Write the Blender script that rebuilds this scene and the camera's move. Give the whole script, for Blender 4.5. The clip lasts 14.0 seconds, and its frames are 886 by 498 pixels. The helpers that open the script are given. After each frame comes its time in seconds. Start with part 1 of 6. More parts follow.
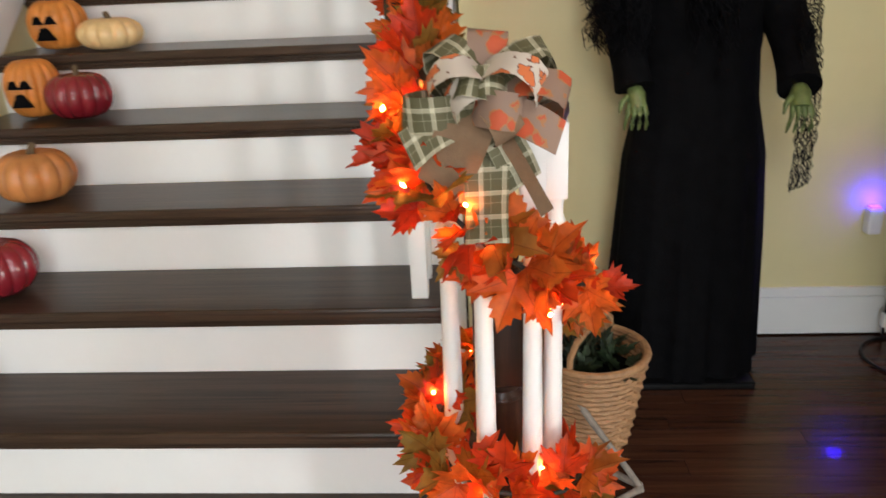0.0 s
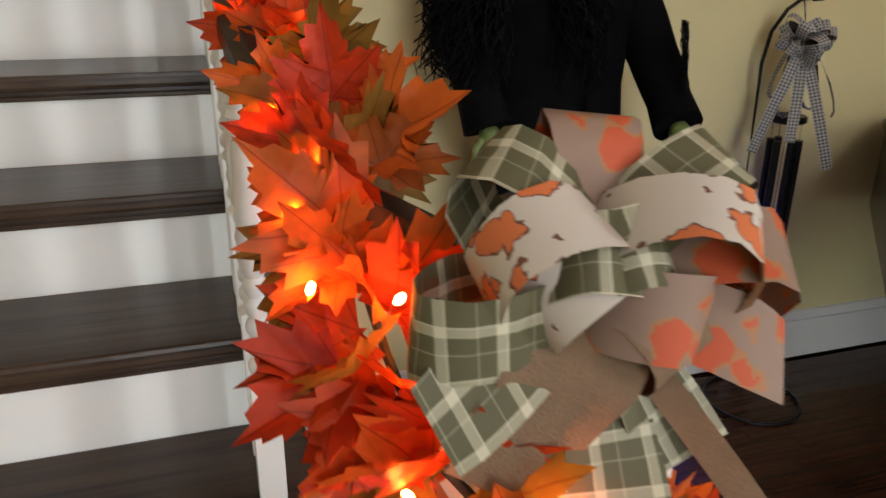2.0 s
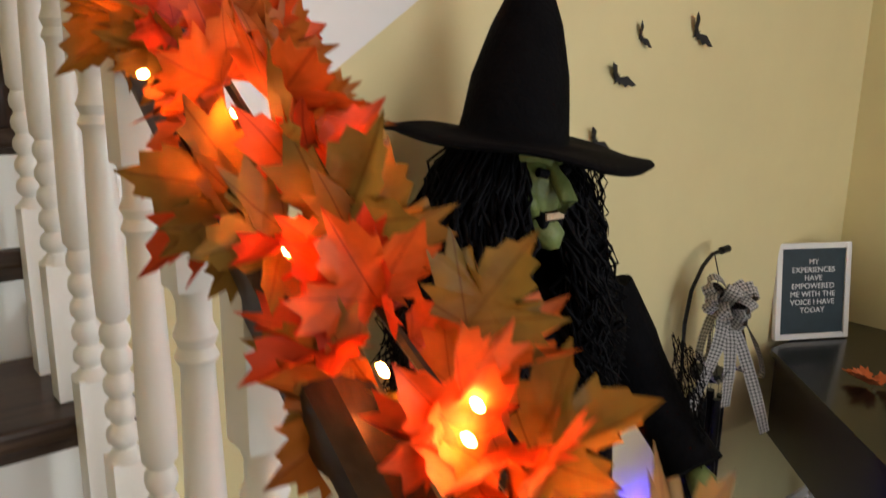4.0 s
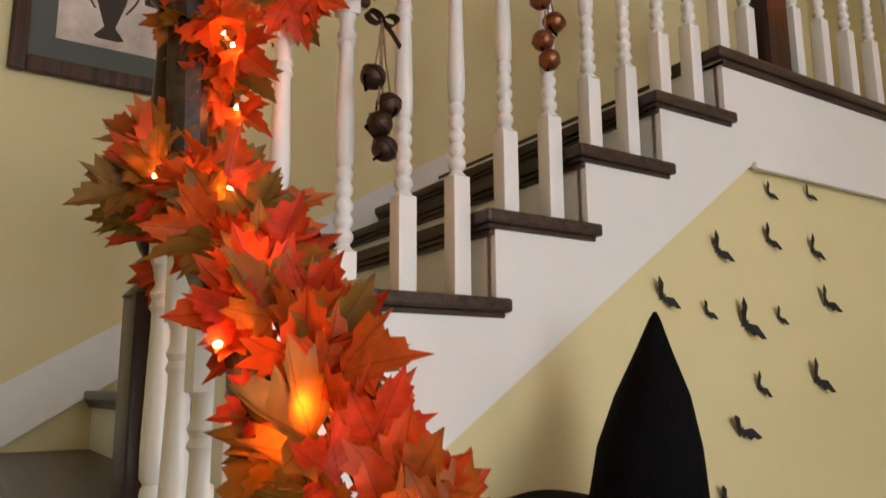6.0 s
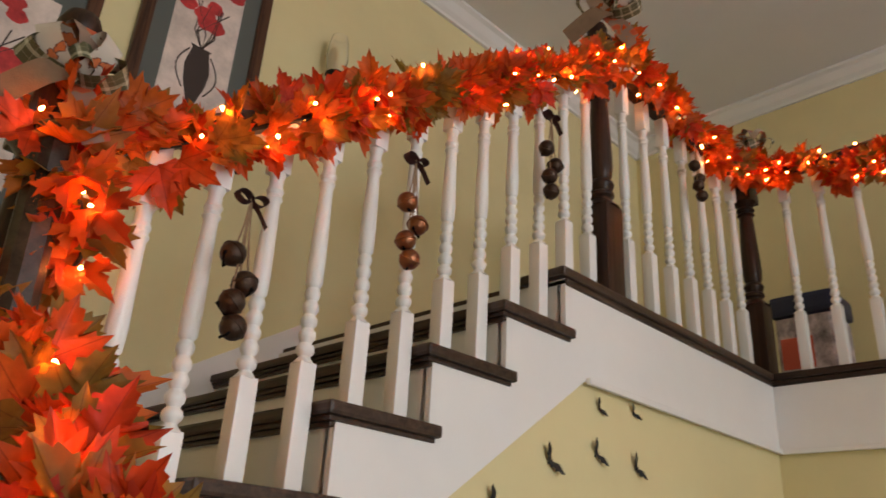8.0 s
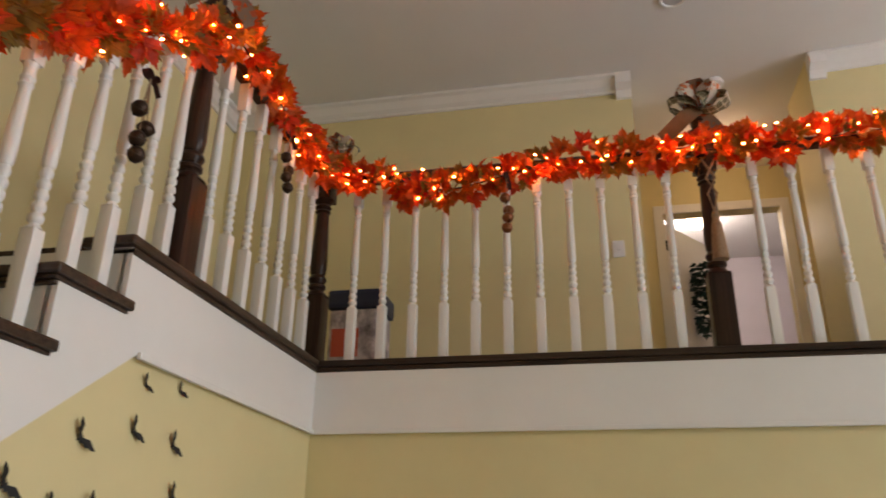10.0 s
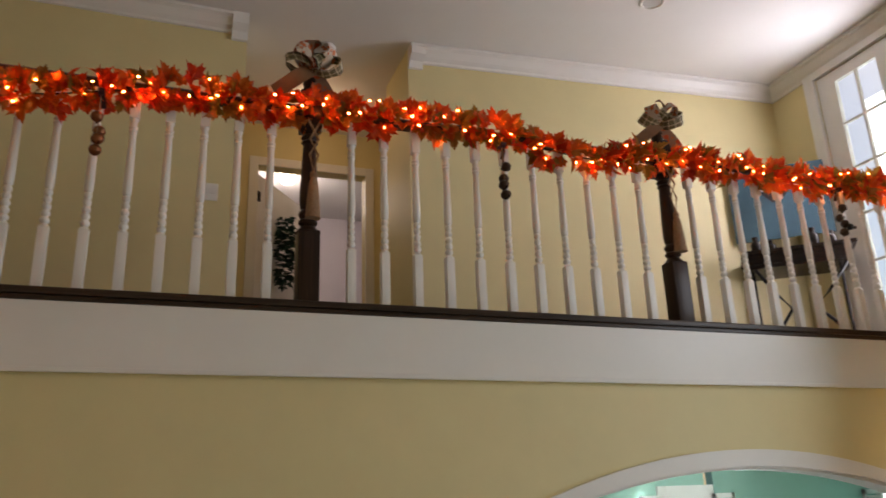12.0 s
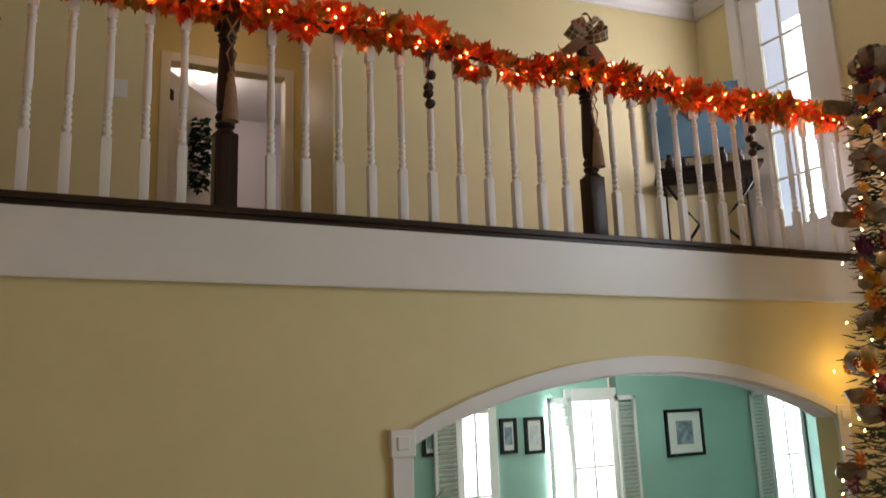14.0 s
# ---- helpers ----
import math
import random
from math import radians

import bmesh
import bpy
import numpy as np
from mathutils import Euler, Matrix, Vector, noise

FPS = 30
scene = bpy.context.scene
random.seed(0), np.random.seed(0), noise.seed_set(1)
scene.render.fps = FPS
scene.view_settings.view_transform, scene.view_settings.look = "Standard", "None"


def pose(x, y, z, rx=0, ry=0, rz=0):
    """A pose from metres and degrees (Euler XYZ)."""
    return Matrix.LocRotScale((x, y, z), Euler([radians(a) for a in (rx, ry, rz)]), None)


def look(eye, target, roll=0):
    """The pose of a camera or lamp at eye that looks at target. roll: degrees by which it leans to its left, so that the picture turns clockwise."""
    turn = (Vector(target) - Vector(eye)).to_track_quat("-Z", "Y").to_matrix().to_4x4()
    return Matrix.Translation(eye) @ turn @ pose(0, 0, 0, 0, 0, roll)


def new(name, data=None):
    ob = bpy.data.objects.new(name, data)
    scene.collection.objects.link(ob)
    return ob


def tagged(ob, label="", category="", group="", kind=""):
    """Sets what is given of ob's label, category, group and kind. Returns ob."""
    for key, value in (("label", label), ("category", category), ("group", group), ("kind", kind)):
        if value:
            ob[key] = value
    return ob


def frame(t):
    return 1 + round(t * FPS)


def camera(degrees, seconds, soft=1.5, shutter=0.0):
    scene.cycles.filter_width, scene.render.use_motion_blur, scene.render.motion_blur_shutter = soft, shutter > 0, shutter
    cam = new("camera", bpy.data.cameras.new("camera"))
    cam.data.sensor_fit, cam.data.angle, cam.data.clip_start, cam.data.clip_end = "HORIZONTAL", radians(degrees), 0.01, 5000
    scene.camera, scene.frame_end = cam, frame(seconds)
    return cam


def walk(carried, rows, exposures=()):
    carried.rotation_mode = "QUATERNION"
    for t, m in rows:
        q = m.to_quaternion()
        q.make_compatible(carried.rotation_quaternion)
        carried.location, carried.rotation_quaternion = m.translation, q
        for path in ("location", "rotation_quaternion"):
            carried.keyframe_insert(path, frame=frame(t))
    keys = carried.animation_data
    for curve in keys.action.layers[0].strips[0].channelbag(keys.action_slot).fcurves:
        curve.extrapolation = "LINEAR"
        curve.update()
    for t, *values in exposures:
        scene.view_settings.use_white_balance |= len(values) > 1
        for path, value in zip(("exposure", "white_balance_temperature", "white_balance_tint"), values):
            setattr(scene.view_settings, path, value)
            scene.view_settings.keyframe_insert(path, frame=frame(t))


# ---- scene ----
cam = camera(60.5, 14.0, soft=1.5, shutter=0.3)
PATH = [
    (0, (0.047, -0.910, 1.525), (-0.083, 0.955, 0.814), -2.6),
    (0.5, (0.006, -0.705, 1.505), (0.098, 1.123, 0.700), -3.4),
    (1, (0.010, -0.498, 1.518), (0.179, 1.341, 0.752), -1.9),
    (1.5, (-0.086, -0.321, 1.523), (0.289, 1.513, 0.820), -1.2),
    (2, (-0.186, -0.168, 1.515), (0.392, 1.608, 0.801), 0.5),
    (2.2, (-0.228, -0.095, 1.508), (0.470, 1.640, 0.820), 1.1),
    (4.5, (-0.369, 0.78, 2.006), (0.884, 2.303, 1.675), -0.6),
    (5, (-0.379, 0.774, 2.009), (0.8, 2.386, 1.916), -0.7),
    (5.5, (-0.39, 0.766, 2.012), (0.734, 2.413, 2.17), -1.0),
    (6, (-0.392, 0.776, 2.041), (0.671, 2.432, 2.399), -0.3),
    (6.5, (-0.385, 0.77, 2.057), (0.64, 2.414, 2.555), 1.0),
    (7, (-0.37, 0.772, 2.07), (0.676, 2.348, 2.72), 2.7),
    (9.5, (-0.477, 0.745, 2.096), (1.239, 1.398, 2.889), 1.25),
    (10, (-0.452, 0.735, 2.112), (1.355, 1.125, 2.876), 1.0),
    (10.5, (-0.456, 0.743, 2.112), (1.396, 0.877, 2.857), 0.65),
    (11, (-0.457, 0.754, 2.115), (1.407, 0.628, 2.832), -0.15),
    (11.5, (-0.463, 0.777, 2.109), (1.374, 0.355, 2.782), -1.5),
    (12, (-0.442, 0.788, 2.122), (1.336, 0.119, 2.744), -2.05),
    (12.5, (-0.446, 0.796, 2.119), (1.268, -0.057, 2.706), -2.55),
    (13, (-0.446, 0.797, 2.118), (1.230, -0.137, 2.678), -2.7),
    (13.5, (-0.446, 0.796, 2.118), (1.262, -0.106, 2.648), -2.45),
    (14, (-0.447, 0.796, 2.129), (1.310, -0.082, 2.510), -2.1),
]
walk(cam, [(t, look(eye, target, roll)) for t, eye, target, roll in PATH], exposures=[(0.0, 0.38), (2.0, 0.15), (4.5, 0.40), (6.5, 0.30), (9.5, 0.22), (11.0, 0.05), (12.5, -0.45), (14.0, -0.45)])

# ---------------------------------------------------------------- world and large lights
world = bpy.data.worlds.new("sky")
scene.world = world
world.use_nodes = True
wn = world.node_tree
sky = wn.nodes.new("ShaderNodeTexSky")
sky.sky_type = "NISHITA"
sky.sun_disc = False
sky.sun_elevation = radians(38)
sky.sun_rotation = radians(160)
wn.nodes["Background"].inputs["Strength"].default_value = 0.12
wn.links.new(sky.outputs[0], wn.nodes["Background"].inputs["Color"])


def window_light(name, m, w, h, watts, color):
    d = bpy.data.lights.new(name, "AREA")
    d.shape, d.size, d.size_y, d.energy, d.color = "RECTANGLE", w, h, watts, color
    ob = new(name, d)
    ob.matrix_world = m
    return ob


# daylight: two assumed front openings out of view, the upstairs door, the green room
window_light("assumed_front_daylight", look((0.1, -4.22, 1.35), (0.1, 0, 1.2)), 2.3, 2.0, 70, (0.86, 0.945, 1.0))
window_light("assumed_upper_daylight", look((0.1, -4.22, 3.9), (0.1, 0, 3.0)), 2.0, 1.3, 60, (0.92, 0.93, 1.0))
window_light("daylight_upstairs_door", look((3.17, -3.99, 4.2), (3.3, 0, 4.0)), 0.5, 1.8, 46, (0.98, 0.90, 1.0))
window_light("daylight_green_room", look((6.5, -4.35, 1.3), (3, -3.6, 1.2)), 0.9, 1.6, 260, (0.92, 0.98, 1.0))


def point_light(name, place, watts, color, radius=0.03):
    d = bpy.data.lights.new(name, "POINT")
    d.energy, d.color, d.shadow_soft_size = watts, color, radius
    ob = new(name, d)
    ob.location = place
    return ob


# ---------------------------------------------------------------- materials
def mat(name, base=(0.5, 0.5, 0.5), rough=0.5, metal=0.0, vary=0.0, scale=8.0, bump=0.0, bump_scale=60.0, emit=None, power=0.0, coat=0.0):
    m = bpy.data.materials.new(name)
    m.use_nodes = True
    nt = m.node_tree
    b = nt.nodes["Principled BSDF"]
    b.inputs["Roughness"].default_value = rough
    b.inputs["Metallic"].default_value = metal
    b.inputs["Coat Weight"].default_value = coat
    b.inputs["Base Color"].default_value = (*base, 1)
    if vary or bump:
        tc = nt.nodes.new("ShaderNodeTexCoord")
    if vary:
        n1 = nt.nodes.new("ShaderNodeTexNoise")
        n1.inputs["Scale"].default_value = scale
        n1.inputs["Detail"].default_value = 8
        n1.inputs["Roughness"].default_value = 0.65
        nt.links.new(tc.outputs["Object"], n1.inputs["Vector"])
        r = nt.nodes.new("ShaderNodeValToRGB")
        r.color_ramp.elements[0].position, r.color_ramp.elements[1].position = 0.3, 0.72
        r.color_ramp.elements[0].color = (*[max(0, c * (1 - vary)) for c in base], 1)
        r.color_ramp.elements[1].color = (*[min(1, c * (1 + vary)) for c in base], 1)
        nt.links.new(n1.outputs[0], r.inputs[0])
        nt.links.new(r.outputs[0], b.inputs["Base Color"])
    if bump:
        n2 = nt.nodes.new("ShaderNodeTexNoise")
        n2.inputs["Scale"].default_value = bump_scale
        n2.inputs["Detail"].default_value = 6
        nt.links.new(tc.outputs["Object"], n2.inputs["Vector"])
        bp = nt.nodes.new("ShaderNodeBump")
        bp.inputs["Strength"].default_value = bump
        bp.inputs["Distance"].default_value = 0.01
        nt.links.new(n2.outputs[0], bp.inputs["Height"])
        nt.links.new(bp.outputs[0], b.inputs["Normal"])
    if emit:
        b.inputs["Emission Color"].default_value = (*emit, 1)
        b.inputs["Emission Strength"].default_value = power
    return m


def wood(name, dark, light, axis, rough=0.38, grain=1.0, coat=0.05):
    """Grain runs along the given axis."""
    m = mat(name, dark, rough, coat=coat)
    nt = m.node_tree
    b = nt.nodes["Principled BSDF"]
    b.inputs["Specular IOR Level"].default_value = 0.22
    tc = nt.nodes.new("ShaderNodeTexCoord")
    mp = nt.nodes.new("ShaderNodeMapping")
    mp.inputs["Scale"].default_value = [1.6 if n == axis else 45.0 for n in range(3)]
    nt.links.new(tc.outputs["Object"], mp.inputs["Vector"])
    n1 = nt.nodes.new("ShaderNodeTexNoise")
    n1.inputs["Scale"].default_value = grain
    n1.inputs["Detail"].default_value = 10
    n1.inputs["Roughness"].default_value = 0.7
    n1.inputs["Distortion"].default_value = 0.6
    nt.links.new(mp.outputs[0], n1.inputs["Vector"])
    r = nt.nodes.new("ShaderNodeValToRGB")
    r.color_ramp.elements[0].position, r.color_ramp.elements[1].position = 0.36, 0.68
    r.color_ramp.elements[0].color, r.color_ramp.elements[1].color = (*dark, 1), (*light, 1)
    nt.links.new(n1.outputs[0], r.inputs[0])
    info = nt.nodes.new("ShaderNodeObjectInfo")
    hv = nt.nodes.new("ShaderNodeHueSaturation")
    mr = nt.nodes.new("ShaderNodeMapRange")
    mr.inputs["To Min"].default_value, mr.inputs["To Max"].default_value = 0.8, 1.2
    nt.links.new(info.outputs["Random"], mr.inputs["Value"])
    nt.links.new(mr.outputs[0], hv.inputs["Value"])
    nt.links.new(r.outputs[0], hv.inputs["Color"])
    nt.links.new(hv.outputs[0], b.inputs["Base Color"])
    bp = nt.nodes.new("ShaderNodeBump")
    bp.inputs["Strength"].default_value = 0.12
    bp.inputs["Distance"].default_value = 0.004
    nt.links.new(n1.outputs[0], bp.inputs["Height"])
    nt.links.new(bp.outputs[0], b.inputs["Normal"])
    return m


def leaf_material():
    m = bpy.data.materials.new("silk_leaf")
    m.use_nodes = True
    nt = m.node_tree
    b = nt.nodes["Principled BSDF"]
    b.inputs["Roughness"].default_value = 0.55
    info = nt.nodes.new("ShaderNodeObjectInfo")
    geo = nt.nodes.new("ShaderNodeNewGeometry")
    add = nt.nodes.new("ShaderNodeMath")
    add.operation = "ADD"
    fr = nt.nodes.new("ShaderNodeMath")
    fr.operation = "FRACT"
    nt.links.new(info.outputs["Random"], add.inputs[0])
    nt.links.new(geo.outputs["Random Per Island"], add.inputs[1])
    nt.links.new(add.outputs[0], fr.inputs[0])
    r = nt.nodes.new("ShaderNodeValToRGB")
    cr = r.color_ramp
    cr.elements[0].position, cr.elements[0].color = 0.0, (0.60, 0.045, 0.010, 1)
    cr.elements[1].position, cr.elements[1].color = 1.0, (0.23, 0.15, 0.025, 1)
    for p, c in ((0.18, (0.66, 0.062, 0.009)), (0.38, (0.74, 0.115, 0.014)), (0.54, (0.76, 0.17, 0.022)), (0.66, (0.58, 0.12, 0.016)), (0.76, (0.38, 0.16, 0.02))):
        e = cr.elements.new(p)
        e.color = (*c, 1)
    nt.links.new(fr.outputs[0], r.inputs[0])
    tc = nt.nodes.new("ShaderNodeTexCoord")
    n1 = nt.nodes.new("ShaderNodeTexNoise")
    n1.inputs["Scale"].default_value = 2.2
    n1.inputs["Detail"].default_value = 3
    nt.links.new(tc.outputs["Object"], n1.inputs["Vector"])
    hv = nt.nodes.new("ShaderNodeHueSaturation")
    mr = nt.nodes.new("ShaderNodeMapRange")
    mr.inputs["From Min"].default_value, mr.inputs["From Max"].default_value = 0.3, 0.7
    mr.inputs["To Min"].default_value, mr.inputs["To Max"].default_value = 0.62, 1.3
    nt.links.new(n1.outputs[0], mr.inputs["Value"])
    nt.links.new(mr.outputs[0], hv.inputs["Value"])
    nt.links.new(r.outputs[0], hv.inputs["Color"])
    # veins fan out from the leaf's foot
    sp = nt.nodes.new("ShaderNodeSeparateXYZ")
    nt.links.new(tc.outputs["Object"], sp.inputs[0])

    def calc(op, x, y=None):
        n = nt.nodes.new("ShaderNodeMath")
        n.operation = op
        for k, v in enumerate((x, y)):
            if isinstance(v, float):
                n.inputs[k].default_value = v
            elif v is not None:
                nt.links.new(v, n.inputs[k])
        return n.outputs[0]

    yy = calc("SUBTRACT", sp.outputs[1], 0.06)
    ang = calc("ABSOLUTE", calc("ARCTAN2", sp.outputs[0], yy))
    off = calc("PINGPONG", ang, 0.41)
    rad = calc("POWER", calc("ADD", calc("POWER", sp.outputs[0], 2.0), calc("POWER", yy, 2.0)), 0.5)
    vein = calc("LESS_THAN", calc("MULTIPLY", off, rad), 0.0085)
    shade = nt.nodes.new("ShaderNodeMix")
    shade.data_type = "RGBA"
    shade.blend_type = "MULTIPLY"
    shade.inputs["B"].default_value = (0.72, 0.6, 0.55, 1)
    nt.links.new(vein, shade.inputs["Factor"])
    nt.links.new(hv.outputs[0], shade.inputs["A"])
    nt.links.new(shade.outputs["Result"], b.inputs["Base Color"])
    tr = nt.nodes.new("ShaderNodeBsdfTranslucent")
    nt.links.new(shade.outputs["Result"], tr.inputs["Color"])
    mix = nt.nodes.new("ShaderNodeMixShader")
    mix.inputs[0].default_value = 0.55
    nt.links.new(b.outputs[0], mix.inputs[1])
    nt.links.new(tr.outputs[0], mix.inputs[2])
    nt.links.new(mix.outputs[0], nt.nodes["Material Output"].inputs["Surface"])
    wv = nt.nodes.new("ShaderNodeTexNoise")
    wv.inputs["Scale"].default_value = 30
    nt.links.new(tc.outputs["Object"], wv.inputs["Vector"])
    bp = nt.nodes.new("ShaderNodeBump")
    bp.inputs["Strength"].default_value = 0.15
    nt.links.new(wv.outputs[0], bp.inputs["Height"])
    nt.links.new(bp.outputs[0], b.inputs["Normal"])
    return m


def ribbon_plaid(name, ground, line, pitch, width, rough=0.7):
    """Woven check from the strip's own lengthwise and crosswise measure."""
    m = mat(name, ground, rough)
    nt = m.node_tree
    uv = nt.nodes.new("ShaderNodeUVMap")
    sep = nt.nodes.new("ShaderNodeSeparateXYZ")
    nt.links.new(uv.outputs[0], sep.inputs[0])
    outs = []
    for k, pitch, width in ((0, pitch, width), (1, pitch, width), (0, pitch / 2, width * 0.3), (1, pitch / 2, width * 0.3)):
        a = nt.nodes.new("ShaderNodeMath"); a.operation = "DIVIDE"; a.inputs[1].default_value = pitch
        f = nt.nodes.new("ShaderNodeMath"); f.operation = "FRACT"
        g = nt.nodes.new("ShaderNodeMath"); g.operation = "LESS_THAN"; g.inputs[1].default_value = width
        nt.links.new(sep.outputs[k], a.inputs[0]); nt.links.new(a.outputs[0], f.inputs[0]); nt.links.new(f.outputs[0], g.inputs[0])
        outs.append(g)
    s = nt.nodes.new("ShaderNodeMath"); s.operation = "ADD"
    h = nt.nodes.new("ShaderNodeMath"); h.operation = "MULTIPLY"; h.inputs[1].default_value = 0.5
    nt.links.new(outs[0].outputs[0], s.inputs[0]); nt.links.new(outs[1].outputs[0], s.inputs[1])
    for g in outs[2:]:
        s2 = nt.nodes.new("ShaderNodeMath"); s2.operation = "MULTIPLY_ADD"; s2.inputs[1].default_value = 0.5
        nt.links.new(g.outputs[0], s2.inputs[0]); nt.links.new(s.outputs[0], s2.inputs[2])
        s = s2
    h.use_clamp = True
    nt.links.new(s.outputs[0], h.inputs[0])
    mx = nt.nodes.new("ShaderNodeMix"); mx.data_type = "RGBA"
    mx.inputs["A"].default_value, mx.inputs["B"].default_value = (*ground, 1), (*line, 1)
    nt.links.new(h.outputs[0], mx.inputs["Factor"])
    nt.links.new(mx.outputs["Result"], nt.nodes["Principled BSDF"].inputs["Base Color"])
    return m


def ribbon_print(name, ground, blot, dark, size):
    m = mat(name, ground, 0.7)
    nt = m.node_tree
    uv = nt.nodes.new("ShaderNodeUVMap")
    v = nt.nodes.new("ShaderNodeTexVoronoi")
    v.inputs["Scale"].default_value = 1 / size
    wn1 = nt.nodes.new("ShaderNodeTexNoise")
    wn1.inputs["Scale"].default_value = 55
    wn1.inputs["Detail"].default_value = 3
    nt.links.new(uv.outputs[0], wn1.inputs["Vector"])
    mixv = nt.nodes.new("ShaderNodeMix")
    mixv.data_type = "RGBA"
    mixv.blend_type = "LINEAR_LIGHT"
    mixv.inputs["Factor"].default_value = 0.014
    nt.links.new(uv.outputs[0], mixv.inputs["A"])
    nt.links.new(wn1.outputs["Color"], mixv.inputs["B"])
    nt.links.new(mixv.outputs["Result"], v.inputs["Vector"])
    r = nt.nodes.new("ShaderNodeValToRGB")
    r.color_ramp.interpolation = "CONSTANT"
    r.color_ramp.elements[0].position, r.color_ramp.elements[0].color = 0.0, (*blot, 1)
    r.color_ramp.elements[1].position, r.color_ramp.elements[1].color = 0.42, (*ground, 1)
    e = r.color_ramp.elements.new(0.36); e.color = (*dark, 1)
    nt.links.new(v.outputs["Distance"], r.inputs[0])
    nt.links.new(r.outputs[0], nt.nodes["Principled BSDF"].inputs["Base Color"])
    return m


YELLOW = mat("yellow_wall_paint", (0.71, 0.62, 0.335), 0.55, vary=0.05, scale=1.6, bump=0.06, bump_scale=180)
WHITE = mat("white_trim_paint", (0.78, 0.77, 0.74), 0.35, vary=0.03, scale=3, bump=0.03, bump_scale=90)
CEIL = mat("white_ceiling_paint", (0.74, 0.73, 0.71), 0.8, vary=0.03, scale=1.2, bump=0.08, bump_scale=220)
MINT = mat("mint_green_wall_paint", (0.30, 0.50, 0.43), 0.6, vary=0.05, scale=1.5, bump=0.05, bump_scale=160)
LILAC = mat("pale_room_paint", (0.62, 0.58, 0.62), 0.6, vary=0.04, scale=2)
TREAD = wood("dark_stained_oak", (0.022, 0.014, 0.010), (0.075, 0.046, 0.030), 0, 0.28)
TREAD_Y = wood("dark_stained_oak_across", (0.022, 0.014, 0.010), (0.075, 0.046, 0.030), 1, 0.34)
NEWEL = wood("dark_stained_post", (0.014, 0.007, 0.0045), (0.050, 0.024, 0.014), 2, 0.35)
FLOOR = wood("dark_floor_board", (0.030, 0.012, 0.007), (0.085, 0.034, 0.018), 0, 0.27, coat=0.2)
BLACK = mat("black_cloth", (0.0035, 0.0035, 0.004), 0.85, vary=0.4, scale=20, bump=0.4, bump_scale=120)
HAIR = mat("black_hair", (0.004, 0.004, 0.005), 0.55)
GREEN_SKIN = mat("green_latex", (0.13, 0.17, 0.05), 0.5, vary=0.35, scale=25, bump=0.3, bump_scale=90)
TEETH = mat("stained_teeth", (0.5, 0.36, 0.22), 0.5)
for m_ in (BLACK, HAIR):
    m_.node_tree.nodes["Principled BSDF"].inputs["Specular IOR Level"].default_value = 0.06
BLACK_METAL = mat("black_metal", (0.012, 0.012, 0.012), 0.4, metal=0.6, vary=0.3, scale=30)
BAT = mat("black_card", (0.006, 0.006, 0.006), 0.7)
BULB = mat("warm_bulb", (1, 0.6, 0.3), 0.3, emit=(1.0, 0.21, 0.035), power=330.0)
WIRE = mat("green_wire", (0.012, 0.014, 0.008), 0.6)
LEAF = leaf_material()
PLAID = ribbon_plaid("green_plaid_ribbon", (0.090, 0.080, 0.034), (0.52, 0.47, 0.33), 0.036, 0.20)
PUMPKIN_PRINT = ribbon_print("pumpkin_print_ribbon", (0.52, 0.45, 0.37), (0.56, 0.14, 0.04), (0.14, 0.05, 0.03), 0.026)
LEAF_PRINT = ribbon_print("leaf_print_ribbon", (0.24, 0.15, 0.105), (0.44, 0.07, 0.02), (0.34, 0.14, 0.05), 0.040)
BURLAP = mat("tan_burlap_ribbon", (0.175, 0.105, 0.056), 0.85, vary=0.12, scale=40, bump=0.3, bump_scale=400)
GINGHAM = ribbon_plaid("black_white_check_ribbon", (0.022, 0.022, 0.026), (0.46, 0.44, 0.42), 0.011, 0.5)
GLASS = mat("clear_glass", (1, 1, 1), 0.02)
GLASS.node_tree.nodes["Principled BSDF"].inputs["Transmission Weight"].default_value = 1.0
DAYLIGHT = mat("bright_outdoors", (0.9, 0.95, 1.0), 0.8, emit=(0.9, 0.96, 1.0), power=5.0)


# ---------------------------------------------------------------- mesh helpers
def part(name, bm, material, parent=None, label="", smooth=False, sharp=40):
    me = bpy.data.meshes.new(name)
    bmesh.ops.recalc_face_normals(bm, faces=bm.faces)
    bm.to_mesh(me)
    bm.free()
    for mm in material if isinstance(material, (list, tuple)) else [material]:
        me.materials.append(mm)
    if smooth:
        for p in me.polygons:
            p.use_smooth = True
        me.set_sharp_from_angle(angle=radians(sharp))
    ob = new(name, me)
    if parent is not None:
        ob.parent = parent
    if label:
        tagged(ob, label)
    return ob


def thing(name, place, label, category, group="", kind=""):
    ob = new(name)
    ob.location = place
    ob.empty_display_size = 0.1
    return tagged(ob, label, category, group, kind)


def again(ob, parent, m):
    """Another part on the same mesh."""
    o = ob.copy()
    scene.collection.objects.link(o)
    o.parent = parent
    o.matrix_basis = m
    return o


